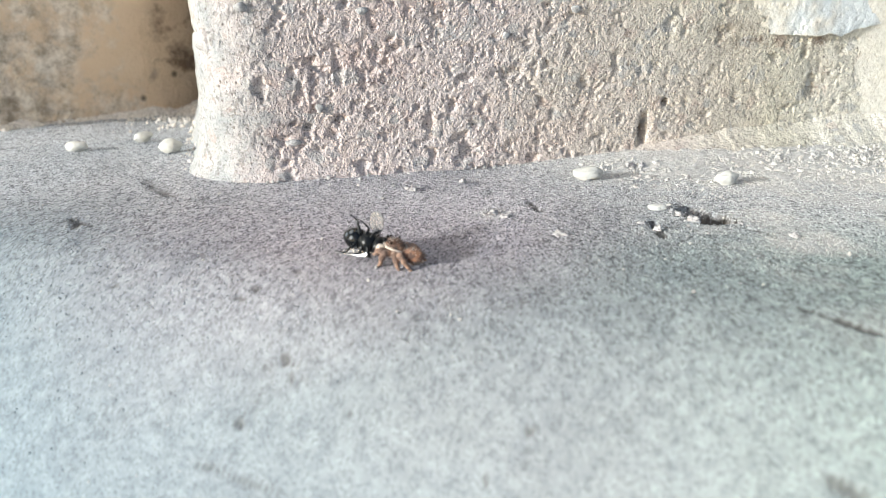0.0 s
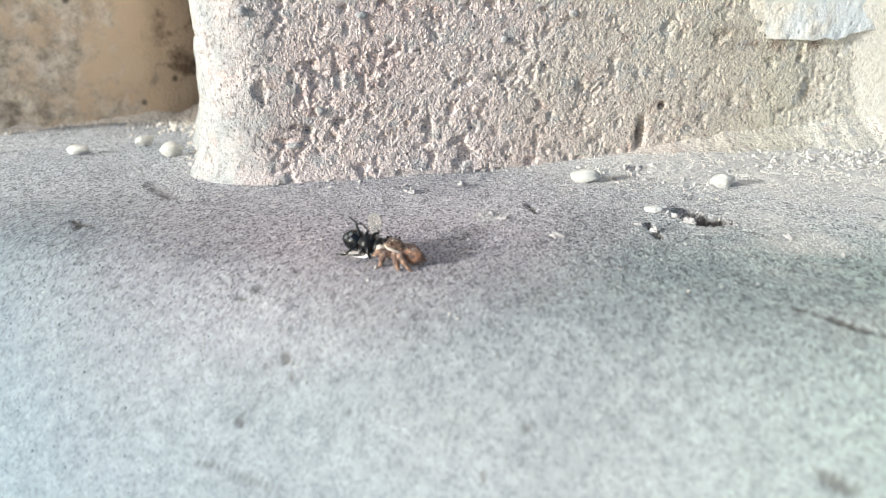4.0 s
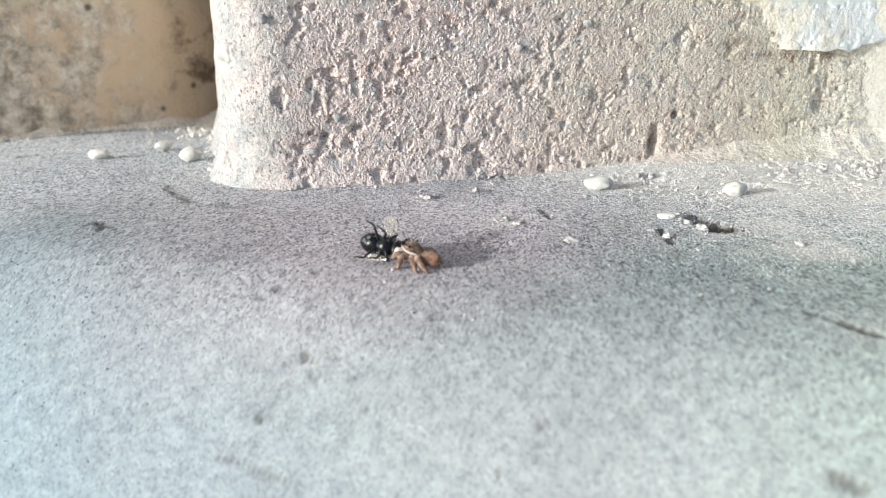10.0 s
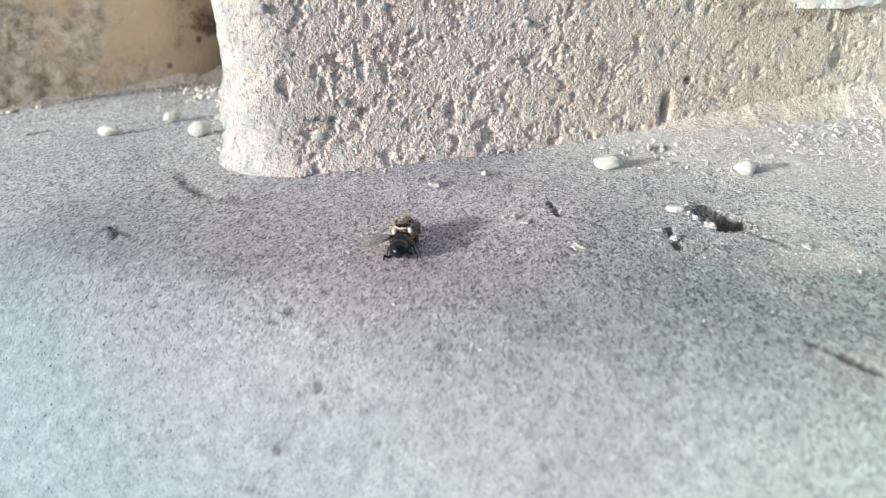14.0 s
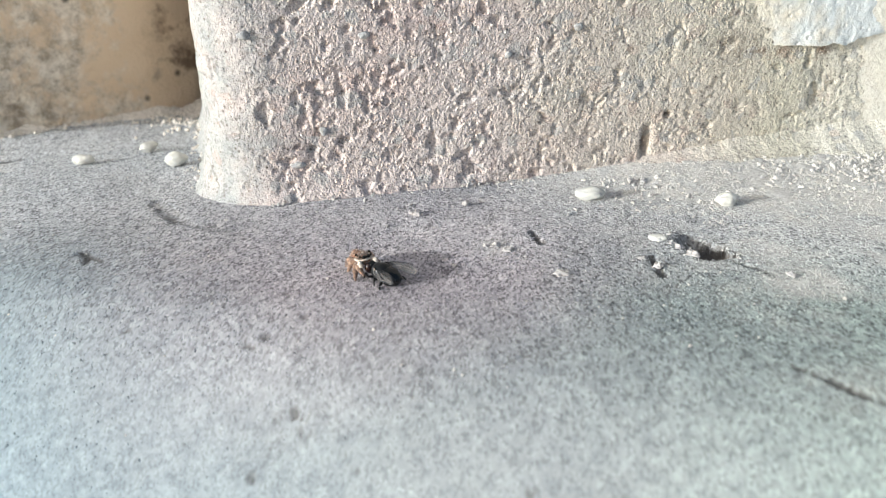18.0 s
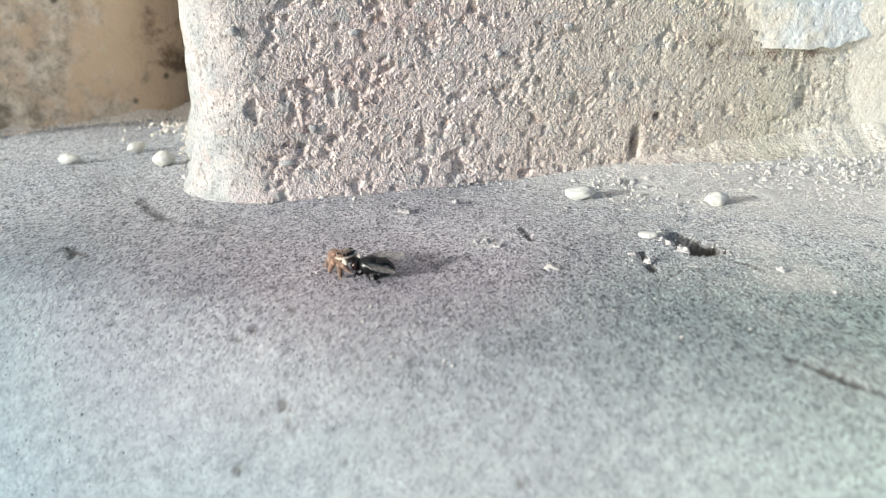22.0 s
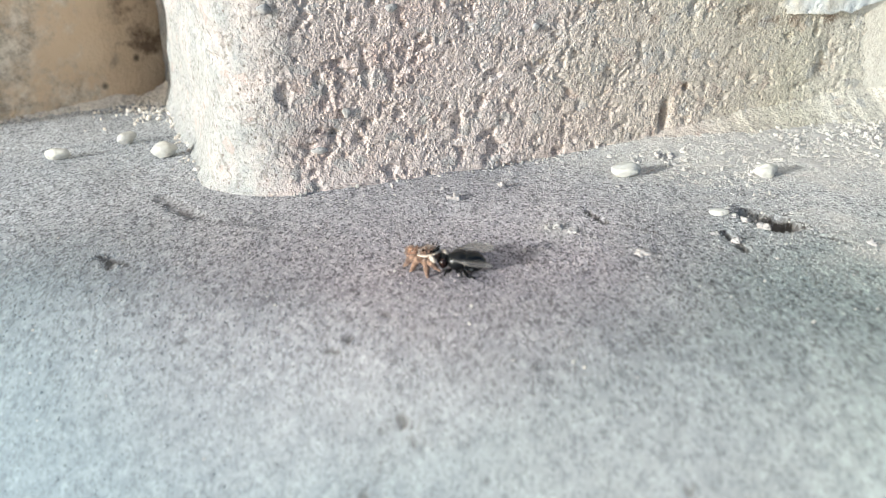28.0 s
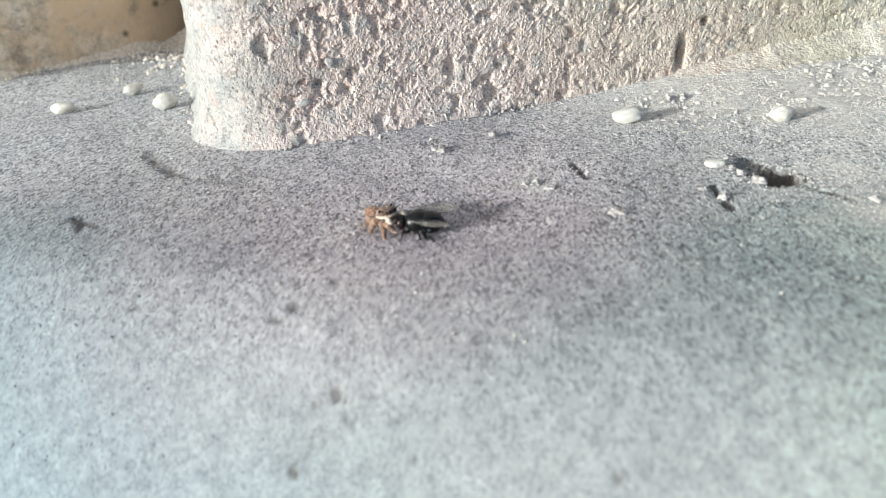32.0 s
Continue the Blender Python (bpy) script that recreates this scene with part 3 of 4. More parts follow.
def build_brick():
    r, path = 0.0105, []
    for y in np.arange(0.085, r, -0.0006):
        path.append((0.0012 + (y - r) * 0.012, y, -1.0, 0.0))
    for a in np.linspace(0, math.pi / 2, 98):
        path.append((0.0012 + r - r * math.cos(a), r - r * math.sin(a), -math.cos(a), -math.sin(a)))
    for x in np.arange(0.0012 + r + 0.00017, 0.1135, 0.00017):
        path.append((x, 0.0, 0.0, -1.0))
    rugged = lambda x, z: rough(x, 0 * x, z, 560, 3, 0.75, 21)

    def hollow(x, y, z):
        face = np.clip((x - 0.007) / 0.006, 0, 1)
        strong = face * (1 - 0.45 * np.clip((x - 0.045) / 0.03, 0, 1))
        loss = 0.00055 * np.clip(rugged(x, z) - 0.25, 0, 1) * strong
        return loss + hollows(x, z) * (y < 0.008) + 0.0005 * np.exp(-(((x - 0.1015) / 0.0022) ** 2 + ((z - 0.0042) / 0.0036) ** 2)) * (1 + 0.5 * rough(x, y, z, 700, 2, 0.6, 29))

    def swell(x, y, z, s):
        amp = 0.60 + 0.40 * np.clip((x - 0.005) / 0.009, 0, 1) - 0.32 * np.clip((x - 0.05) / 0.03, 0, 1)
        foot = 0.0022 * np.exp(-np.maximum(z - ledge(x, y - 0.002), 0) / 0.0022) * np.clip(1 - (x - 0.02) / 0.03, 0.15, 1)
        side = 0.0005 * rough(x, y, z, 130, 3, 0.6, 44) * np.clip(1 - (x - 0.006) / 0.006, 0.15, 1)
        lean = -0.0035 * np.clip(z / 0.03, 0, 1.5) * np.clip(1 - x / 0.01, 0, 1) * np.clip(y / 0.01, 0, 1)
        chip = -0.0009 * np.exp(-(((z - 0.0205) / 0.0022) ** 2)) * np.clip(1 - x / 0.006, 0, 1) * (1 + rough(x, y, z, 500, 2, 0.6, 46))
        notch = -0.0022 * np.exp(-(((x - 0.0697 - 0.1 * (z + 0.001)) / 0.0007) ** 2)) * np.clip(1 - np.abs(z + 0.0005) / 0.0035, 0, 1)
        spot = -0.0018 * np.exp(-((x - 0.0735) ** 2 + (z - 0.0038) ** 2) / 0.00045**2)
        return 0.5 * amp * (grainy(s, z) - 0.00016) + foot + side + lean + chip + notch + spot - hollow(x, y, z)

    def dirt_shade(x, y, z):
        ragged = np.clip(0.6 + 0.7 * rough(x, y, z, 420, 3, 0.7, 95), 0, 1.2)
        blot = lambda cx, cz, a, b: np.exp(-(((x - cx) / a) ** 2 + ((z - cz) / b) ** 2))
        # shade painted inside the notch and the round hole
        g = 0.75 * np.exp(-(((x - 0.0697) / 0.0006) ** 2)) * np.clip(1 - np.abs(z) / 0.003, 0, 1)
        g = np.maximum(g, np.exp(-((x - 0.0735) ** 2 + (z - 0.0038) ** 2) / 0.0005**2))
        # brown stains in the crater and by the patch
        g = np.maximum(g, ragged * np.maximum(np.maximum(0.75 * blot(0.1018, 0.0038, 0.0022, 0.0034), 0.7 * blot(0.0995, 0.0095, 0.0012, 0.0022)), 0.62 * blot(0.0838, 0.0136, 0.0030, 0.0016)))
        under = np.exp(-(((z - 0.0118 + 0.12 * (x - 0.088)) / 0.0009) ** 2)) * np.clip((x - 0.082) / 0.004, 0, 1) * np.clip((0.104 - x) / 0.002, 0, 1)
        # darker towards the foot of the wall
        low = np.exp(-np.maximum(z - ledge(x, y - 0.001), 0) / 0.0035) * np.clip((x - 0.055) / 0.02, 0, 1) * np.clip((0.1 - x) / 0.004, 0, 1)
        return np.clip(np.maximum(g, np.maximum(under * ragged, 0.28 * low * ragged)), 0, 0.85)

    me = sweep("wall_brick", path, heights(0.075), swell, BRICK, dirt_shade)
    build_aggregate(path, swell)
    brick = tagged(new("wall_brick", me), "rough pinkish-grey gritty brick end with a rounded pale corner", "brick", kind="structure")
    for n, (x, z, a, b) in enumerate(((9.9, 25.6, 0.85, 0.65), (26.1, 23.3, 0.8, 0.5), (14.3, 6.1, 1.15, 0.5), (18.6, 10.6, 0.55, 0.7), (47.0, 17.5, 0.6, 0.5), (58.0, 20.0, 0.7, 0.6))):
        bm = lump(n + 40, 1.0, (1, 1, 1), 3, 0.3)
        for v in bm.verts:
            v.co = Vector((x + a * v.co.x, -0.12 + 0.3 * (v.co.z - 1), z + b * v.co.y)) / 1000
        bmesh.ops.recalc_face_normals(bm, faces=bm.faces)
        part("pebble", bm, STONE, brick, "smooth grey pebble set in the brick")


def build_joint():
    path = [(x, 0.0, 0.0, -1.0) for x in np.concatenate([np.arange(0.0985, 0.127, 0.00022), np.arange(0.127, 0.4, 0.004)])]

    def swell(x, y, z, s):
        edge = 0.1135 + 0.0016 * rough(0 * x, y, z, 140, 3, 0.6, 8) - 0.009 * np.clip((z - 0.007) / 0.007, 0, 1)
        rise = 0.0004 + 0.0013 * np.clip((x - edge) / 0.009, -1, 1)
        holes = -0.0012 * np.clip(rough(x, y, z, 480, 3, 0.65, 53) - 0.75, 0, 1) * np.clip((0.118 - x) / 0.006, 0, 1)
        return rise + holes + 0.00005 * rough(x, y, z, 600, 3, 0.6, 51) + 0.00006 * rough(x, y, z, 90, 2, 0.6, 52)

    me = sweep("wall_mortar", path, heights(0.3, 0.00026), swell, MORTAR)
    tagged(new("wall_mortar", me), "pale cream mortar joint beside the brick", "mortar joint", kind="structure")


def build_fillet():
    xs, ts = np.arange(0.048, 0.14, 0.0002), np.linspace(0, 1, 46)
    x, t = (c.ravel() for c in np.meshgrid(xs, ts, indexing="ij"))
    fade = np.clip((x - 0.053) / 0.02, 0, 1)
    yb = -0.0075 * fade - 0.0004 + 0.0008 * rough(x, 0 * x, 0 * x, 260, 3, 0.6, 67)
    zt = np.interp(x, [0.048, 0.060, 0.070, 0.080, 0.090, 0.104, 0.14], [-0.0056, -0.0036, -0.0022, -0.0012, -0.0008, -0.0008, -0.001])
    y = 0.002 + (yb - 0.002) * t
    g = ledge(x, y) - 0.0004
    z = g + (zt - g) * (1 - t) ** 2.0 + 0.0013 * rough(x, 0 * x, 0 * x, 300, 4, 0.65, 65) * np.exp(-t / 0.13)
    n = (0.25 * np.maximum(pebbled(x, y + z, 0.0011, 0.45, 61), pebbled(x, y + z, 0.0006, 0.7, 63)) + 0.0001 * rough(x, y, z, 260, 3, 0.6, 63)) * np.clip((0.125 - x) / 0.03, 0.4, 0.8) * np.clip(8 * (1 - t), 0, 1)
    me = mesh_from("mortar_fillet", np.stack([x, y - 0.6 * n, z + 0.8 * n], 1).tolist(), grid_faces(len(xs), len(ts)), BRICK)
    tagged(new("trim", me), "smeared cream mortar fillet along the foot of the brick", "mortar fillet", kind="structure")


def build_patch():
    """The white render thins out over the brick on one side and runs into the joint on the other; below it is broken off."""
    xs, zs = np.linspace(0.0, 1.0, 170), np.concatenate([np.linspace(0, 0.35, 60), np.linspace(0.36, 1.0, 40)])
    a, b = (c.ravel() for c in np.meshgrid(xs, zs, indexing="ij"))
    foot = np.interp(a, [0, 0.15, 0.30, 0.62, 0.70, 0.76, 1.0], [0.0165, 0.0150, 0.0122, 0.0112, 0.0107, 0.0114, 0.0120]) + 0.00025 * rough(a, 0 * a, 0 * a, 16, 4, 0.65, 71)
    z = foot + (0.075 - foot) * b**1.5
    x = 0.0795 - np.interp(z, [0.014, 0.022, 0.075], [0.0, 0.011, 0.05]) * (1 - a) + a * 0.036
    lip = np.clip(b / 0.012, 0, 1) ** 0.5
    thick = -0.0015 + 0.0024 * np.clip(a / 0.55, 0, 1)
    y = 0.0005 - (0.0005 + thick) * lip - 0.00010 * rough(x, 0 * x, z, 700, 2, 0.6, 75) - 0.00010 * rough(x, 0 * x, z, 90, 2, 0.5, 76)
    me = mesh_from("lime_patch", np.stack([x, y, z], 1).tolist(), grid_faces(len(xs), len(zs)), PATCH)
    me.attributes.new("blend", "FLOAT", "POINT").data.foreach_set("value", np.clip(np.minimum((a - 0.26) * 3.2, (1 - a) * 9) + 0.5 * rough(x, 0 * x, z, 260, 4, 0.65, 77) - 0.25, 0, 1).astype(np.float32))
    tagged(new("trim", me), "smooth white lime render patch, broken off below", "render patch", kind="structure")


def build_left_wall():
    d = np.array((0.9, 0.436))
    # unseen return, added where the wall is cut short to let sun in
    path = [(-0.0452, y, -1.0, 0.0) for y in np.arange(0.2, 0.0565, -0.004)]
    path += [(-0.016 + d[0] * k, 0.0705 + d[1] * k, d[1], -d[0]) for k in np.arange(-0.0322, 0.03, 0.0006)]

    def swell(x, y, z, s):
        rubble = np.clip((-0.024 - x + 0.007 * rough(x, y, z, 110, 3, 0.6, 85) - 0.5 * np.clip(z - 0.004, -0.01, 0.012)) / 0.008, 0, 1)
        return 0.0004 * rough(x, y, z, 90, 3, 0.6, 81) + rubble * (0.0011 * rough(x, y, z, 230, 4, 0.65, 83) + 0.9 * pebbled(s, z, 0.0022, 0.5, 87))

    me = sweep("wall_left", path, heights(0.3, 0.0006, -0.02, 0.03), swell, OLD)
    tagged(new("wall_left", me), "tan-brown stained brick in a recess, corner shade painted in", "brick", kind="structure")


def build_sand_banks():
    """Sand and crumbled mortar banked against the foot of the recess and of the brick's side."""
    runs = (
        ("bank along the recess", (-0.0155, 0.0705), (0.9, 0.436), (0.436, -0.9), (-0.034, 0.022), 0.0030, 0.0062, 71),
        ("bank along the brick", (0.0015, 0.012), (0.0, 1.0), (-1.0, 0.0), (-0.004, 0.066), 0.0026, 0.0052, 72),
    )
    for label, at, way, out, (lo, hi), high, wide, seed in runs:
        ks, ts = np.arange(lo, hi, 0.00028), np.linspace(0, 1, 36)
        k, t = (c.ravel() for c in np.meshgrid(ks, ts, indexing="ij"))
        bulk = np.clip(0.62 + 0.55 * rough(k, 0 * k, 0 * k, 90, 3, 0.6, seed), 0.15, 1.4)
        if seed == 72:
            bulk = bulk * np.interp(k, [-0.004, 0.004, 0.03, 0.066], [0.35, 0.5, 0.75, 1.5])
        o = -0.0022 + (wide * bulk + 0.0022) * t
        x, y = at[0] + way[0] * k + out[0] * o, at[1] + way[1] * k + out[1] * o
        z = ledge(x, y) - 0.0004 + (high * bulk + 0.0004) * (1 - t) ** 1.5
        z = z + (0.5 * np.maximum(pebbled(x, y, 0.0016, 0.5, seed), pebbled(x, y, 0.0008, 0.7, seed + 9)) + 0.00025 * rough(x, y, 0 * x, 400, 3, 0.6, seed + 5)) * np.clip(6 * (1 - t), 0, 1)
        me = mesh_from("sand_bank", np.stack([x, y, z], 1).tolist(), grid_faces(len(ks), len(ts)), SAND)
        tagged(new("sand_bank", me), "loose cream sand " + label, "sand", kind="stuff")


build_brick()
build_joint()
build_sand_banks()
build_fillet()
build_patch()
build_left_wall()


def build_upper_wall():
    """Plain wall over the brick, out of view."""
    bm = bmesh.new()
    for lo, hi in (((0.002, 0.004, 0.075), (2.5, 0.5, 2.2)), ((-2.5, 0.21, -0.02), (0.002, 0.5, 2.2)), ((0.11, 0.006, -0.02), (2.5, 0.5, 0.075))):
        bmesh.ops.create_cube(bm, size=1.0, matrix=Matrix.LocRotScale((Vector(lo) + Vector(hi)) / 2, None, Vector(hi) - Vector(lo)))
    me = bpy.data.meshes.new("wall_upper")
    bm.to_mesh(me)
    bm.free()
    me.materials.append(MORTAR)
    tagged(new("wall_upper", me), "plain rendered wall above the brick", "wall", kind="structure")


build_upper_wall()


# ---- pellets, crumbs ----
def rest(name, bm, material, x, y, turn, label, category, group, sink=0.0002):
    me = bpy.data.meshes.new(name)
    bm.to_mesh(me)
    bm.free()
    me.materials.append(material)
    me.polygons.foreach_set("use_smooth", [True] * len(me.polygons))
    ob = new(name, me)
    ob.matrix_basis = pose(x / 1000, y / 1000, float(ledge(x / 1000, y / 1000)) - sink, 0, 0, turn)
    return tagged(ob, label, category, group)


# x, y, half length, width, height (mm), turn
PELLETS = (
    (54.2, -13.2, 2.15, 1.15, 1.0, -20),
    (71.2, -21.7, 1.5, 1.15, 1.05, -25),
    (-19.6, 31.6, 1.9, 1.0, 0.95, -12),
    (-9.1, 37.0, 1.65, 1.1, 1.05, 20),
    (-4.2, 26.2, 2.0, 1.3, 1.2, -18),
    (54.6, -32.3, 1.15, 0.65, 0.5, -35),
)
for n, (x, y, a, b, c, turn) in enumerate(PELLETS):
    rest("pellet", lump(n + 1, a / 1000, (1, b / a, c / a), 4, 0.22), PELLET, x, y, turn,
         "small smooth white oval pellet lying on the cement", "pellet", "white pellets on the ledge")

CRUMBS = (
    (55.7, -33.9, 0.5, 1), (55.6, -36.0, 0.65, 2), (56.0, -38.4, 0.75, 3), (49.7, -37.8, 0.55, 4), (50.3, -40.6, 0.65, 5),
    (60.6, -40.9, 0.35, 6), (61.0, -42.2, 0.4, 7), (61.5, -43.3, 0.35, 26), (60.4, -41.8, 0.22, 27), (63.0, -47.4, 0.6, 9), (38.7, -39.4, 0.75, 10),
    (39.5, -39.6, 0.6, 11), (48.0, -19.8, 0.42, 12), (47.2, -26.4, 0.33, 13), (35.4, -30.4, 0.6, 14), (36.8, -33.1, 0.4, 15),
    (36.2, -10.3, 0.65, 16), (28.5, -12.7, 0.65, 17), (27.8, -12.3, 0.45, 18), (28.4, -8.2, 0.4, 19), (63.2, -8.1, 0.8, 20),
    (65.2, -8.3, 0.65, 21), (-0.4, 14.6, 0.9, 22), (0.2, 12.6, 0.7, 23), (33.6, -27.9, 0.5, 24), (34.6, -28.6, 0.6, 25),
    (54.0, -17.4, 0.35, 28), (50.2, -17.6, 0.4, 29), (50.9, -18.3, 0.3, 30), (36.5, -29.4, 0.35, 31), (58.6, -19.0, 0.4, 32), (13.7, -10.6, 0.3, 33),
)
for x, y, a, seed in CRUMBS:
    rest("crumb", lump(seed, 0.9 * a / 1000, (1, 0.8, 0.5), 3, 1.1), CRUMB, x, y, seed * 47, "tiny angular white crumb of mortar on the ledge", "mortar crumb", "mortar crumbs")


def scatter(name, spots, material, label, category, seed):
    """Many small angular grains in one mesh; spots: x, y, radius in metres."""
    bm = bmesh.new()
    bmesh.ops.create_icosphere(bm, subdivisions=1, radius=1.0)
    ball, tris = np.array([v.co for v in bm.verts]), np.array([[v.index for v in f.verts] for f in bm.faces])
    bm.free()
    rng = np.random.RandomState(seed)
    q = np.array(spots)
    base = ledge(q[:, 0], q[:, 1])
    verts, faces = [], []
    for n, (x, y, r) in enumerate(q):
        turn = np.linalg.qr(rng.normal(size=(3, 3)))[0]
        p = (ball * (1 + 0.28 * rng.uniform(-1, 1, (len(ball), 1)))) * (1, rng.uniform(0.6, 1), rng.uniform(0.45, 0.95))
        verts.append(p @ turn * r + (x, y, base[n] + 0.15 * r))
        faces.append(tris + n * len(ball))
    me = mesh_from(name, np.concatenate(verts).tolist(), np.concatenate(faces).tolist(), material, False)
    tagged(new(name, me), label, category, kind="stuff")


def build_grit():
    """Loose grains too many to count, on the ledge and along the foot of the wall."""
    rng = random.Random(4)
    spots = []
    for n in range(4600):
        k = rng.random()
        if k < 0.80:
            x, y = rng.uniform(54, 118), -4 - abs(rng.gauss(0, 15))
        elif k < 0.84:
            x, y = rng.uniform(10, 60), -2 - abs(rng.gauss(0, 6))
        else:
            x, y = rng.uniform(-40, 110), rng.uniform(-60, 30)
        if x < 1 and y > 0 and y < 12 or (x > 1 and y > -0.5):
            continue
        spots.append((x / 1000, y / 1000, (0.05 + 0.20 * rng.random() ** 5) / 1000))
    for n in range(1100):
        spots.append((rng.uniform(0.058, 0.12), -0.003 - abs(rng.gauss(0, 0.011)), 0.00008 + 0.00026 * rng.random() ** 3))
    for n in range(900):
        spots.append((rng.uniform(0.056, 0.12), -0.0035 - abs(rng.gauss(0, 0.008)), 0.00012 + 0.0005 * rng.random() ** 4))
    for n in range(420):
        spots.append((rng.uniform(0.006, 0.075), -0.0002 - abs(rng.gauss(0, 0.0011)), 0.00006 + 0.0003 * rng.random() ** 3))
    scatter("grit", spots, GRIT, "scattered pale sand grains along the wall foot", "grit", 3)


build_grit()


def build_wall_foot_crumbs():
    """Crumbled mortar heaped along the foot of the recess."""
    rng = random.Random(12)
    spots = []
    for n in range(1100):
        if n < 420:
            k = rng.uniform(-0.034, 0.020)
            spots.append((-0.016 + 0.9 * k, 0.0705 + 0.436 * k - abs(rng.gauss(0, 0.0016)), 0.00012 + 0.0007 * rng.random() ** 2))
        elif n < 980:
            spots.append((0.001 - abs(rng.gauss(0, 0.006)), 0.074 - abs(rng.gauss(0, 0.009)), 0.0001 + 0.0005 * rng.random() ** 4))
        else:
            spots.append((0.0008 - abs(rng.gauss(0, 0.0013)), rng.uniform(0.010, 0.055), 0.0001 + 0.0004 * rng.random() ** 2))
    scatter("crumbled_mortar", spots, SAND, "crumbled cream mortar along the foot of the recess", "mortar crumbs", 5)


build_wall_foot_crumbs()


# ---- the spider and the fly it carries ----
def chitin_material():
    m = Mat("black_chitin", 0.28)
    m.set(Specular_IOR_Level=0.3)
    m.color(m.ramp(m.noise(900, 4), (0.35, (0.004, 0.0045, 0.005)), (0.7, (0.010, 0.011, 0.012))))
    m.bump(m.noise(5000, 3), 0.00003, 0.5)
    return m.m


def fly_abdomen_material():
    m = Mat("fly_abdomen", 0.16)
    m.set(Specular_IOR_Level=0.35)
    under = m.ramp(m.math("MULTIPLY", m.axis(2), -1000.0), (0.0, 0.0), (0.35, 1.0))
    dust = m.math("MULTIPLY", m.ramp(m.cells(1500), (0.30, 1.0), (0.42, 0.0)), under)
    m.color(m.mix(dust, (0.004, 0.005, 0.006), (0.085, 0.092, 0.10)))
    m.bump(m.noise(4500, 3), 0.00003, 0.5)
    return m.m


def wing_material():
    m = Mat("wing_membrane", 0.2)
    m.color(m.ramp(m.noise(900, 3), (0.3, (0.28, 0.25, 0.22)), (0.7, (0.43, 0.40, 0.37))))
    m.set(Alpha=0.40, Specular_IOR_Level=0.6)
    m.bump(m.noise(1600, 3, 0.5, (0.25, 1.0, 1.0)), 0.00012, 0.7)
    return m.m


def fuzz_material(name, dark, light, scale=1400, spot=None, size=800):
    m = Mat(name, 0.75)
    col = m.ramp(m.noise(scale, 5, 0.7), (0.34, dark), (0.66, light))
    if spot:
        col = m.mix(m.ramp(m.noise(size, 3, 0.6), (0.50, 0.0), (0.58, 0.9)), col, spot)
    m.color(col)
    m.bump(m.noise(6000, 3, 0.7), 0.00006)
    m.set(Sheen_Weight=0.25)
    return m.m


CHITIN, ABDOMEN, WING = chitin_material(), fly_abdomen_material(), wing_material()
FLY_EYE = Mat("fly_eye", 0.25).color((0.020, 0.008, 0.006)).m
CARAPACE = fuzz_material("carapace", (0.05, 0.026, 0.016), (0.22, 0.115, 0.065), 1300, (0.022, 0.013, 0.009), 1100)
CREAM = fuzz_material("cream_hair", (0.46, 0.375, 0.295), (0.70, 0.62, 0.525))
TAN = fuzz_material("tan_hair", (0.10, 0.043, 0.024), (0.40, 0.20, 0.105), 1000, (0.05, 0.025, 0.018), 900)
LEG = fuzz_material("spider_leg", (0.12, 0.065, 0.042), (0.40, 0.25, 0.165), 1000, (0.09, 0.05, 0.035), 900)
SPIDER_EYE = Mat("spider_eye", 0.08).color((0.006, 0.005, 0.005)).m


def blob(cx, cy, cz, a, b, c, segs=24, warp=None):
    """An ellipsoid, in mm, as a bmesh; warp moves its unit vertices first."""
    bm = bmesh.new()
    bmesh.ops.create_uvsphere(bm, u_segments=segs, v_segments=max(segs * 2 // 3, 8), radius=1.0)
    for v in bm.verts:
        p = warp(v.co.copy()) if warp else v.co
        v.co = Vector(((cx + a * p.x) / 1000, (cy + b * p.y) / 1000, (cz + c * p.z) / 1000))
    return bm


def limb(points, radii, sides=8):
    """A tapered jointed tube through points, in mm."""
    bm = bmesh.new()
    pts, rings = [Vector(p) / 1000 for p in points], []
    for i, p in enumerate(pts):
        way = (pts[min(i + 1, len(pts) - 1)] - pts[max(i - 1, 0)]).normalized()
        side = way.cross(Vector((0.13, 0.21, 0.97))).normalized()
        up = side.cross(way)
        rings.append([bm.verts.new(p + (side * math.cos(6.2832 * k / sides) + up * math.sin(6.2832 * k / sides)) * radii[i] / 1000) for k in range(sides)])
    for r, q in zip(rings, rings[1:]):
        for k in range(sides):
            bm.faces.new((r[k], r[(k + 1) % sides], q[(k + 1) % sides], q[k]))
    bm.faces.new(rings[0][::-1])
    bm.faces.new(rings[-1])
    return bm


def bent(points, radii, steps=5):
    """The same way with rounded joints and a little swelling of each segment."""
    out, rad = [], []
    for i in range(len(points) - 1):
        a, b = Vector(points[i]), Vector(points[i + 1])
        for k in range(steps):
            t = k / steps
            out.append(a.lerp(b, t))
            rad.append((radii[i] * (1 - t) + radii[i + 1] * t) * (0.86 + 0.3 * math.sin(math.pi * t)))
    out.append(Vector(points[-1]))
    rad.append(radii[-1])
    return limb(out, rad)


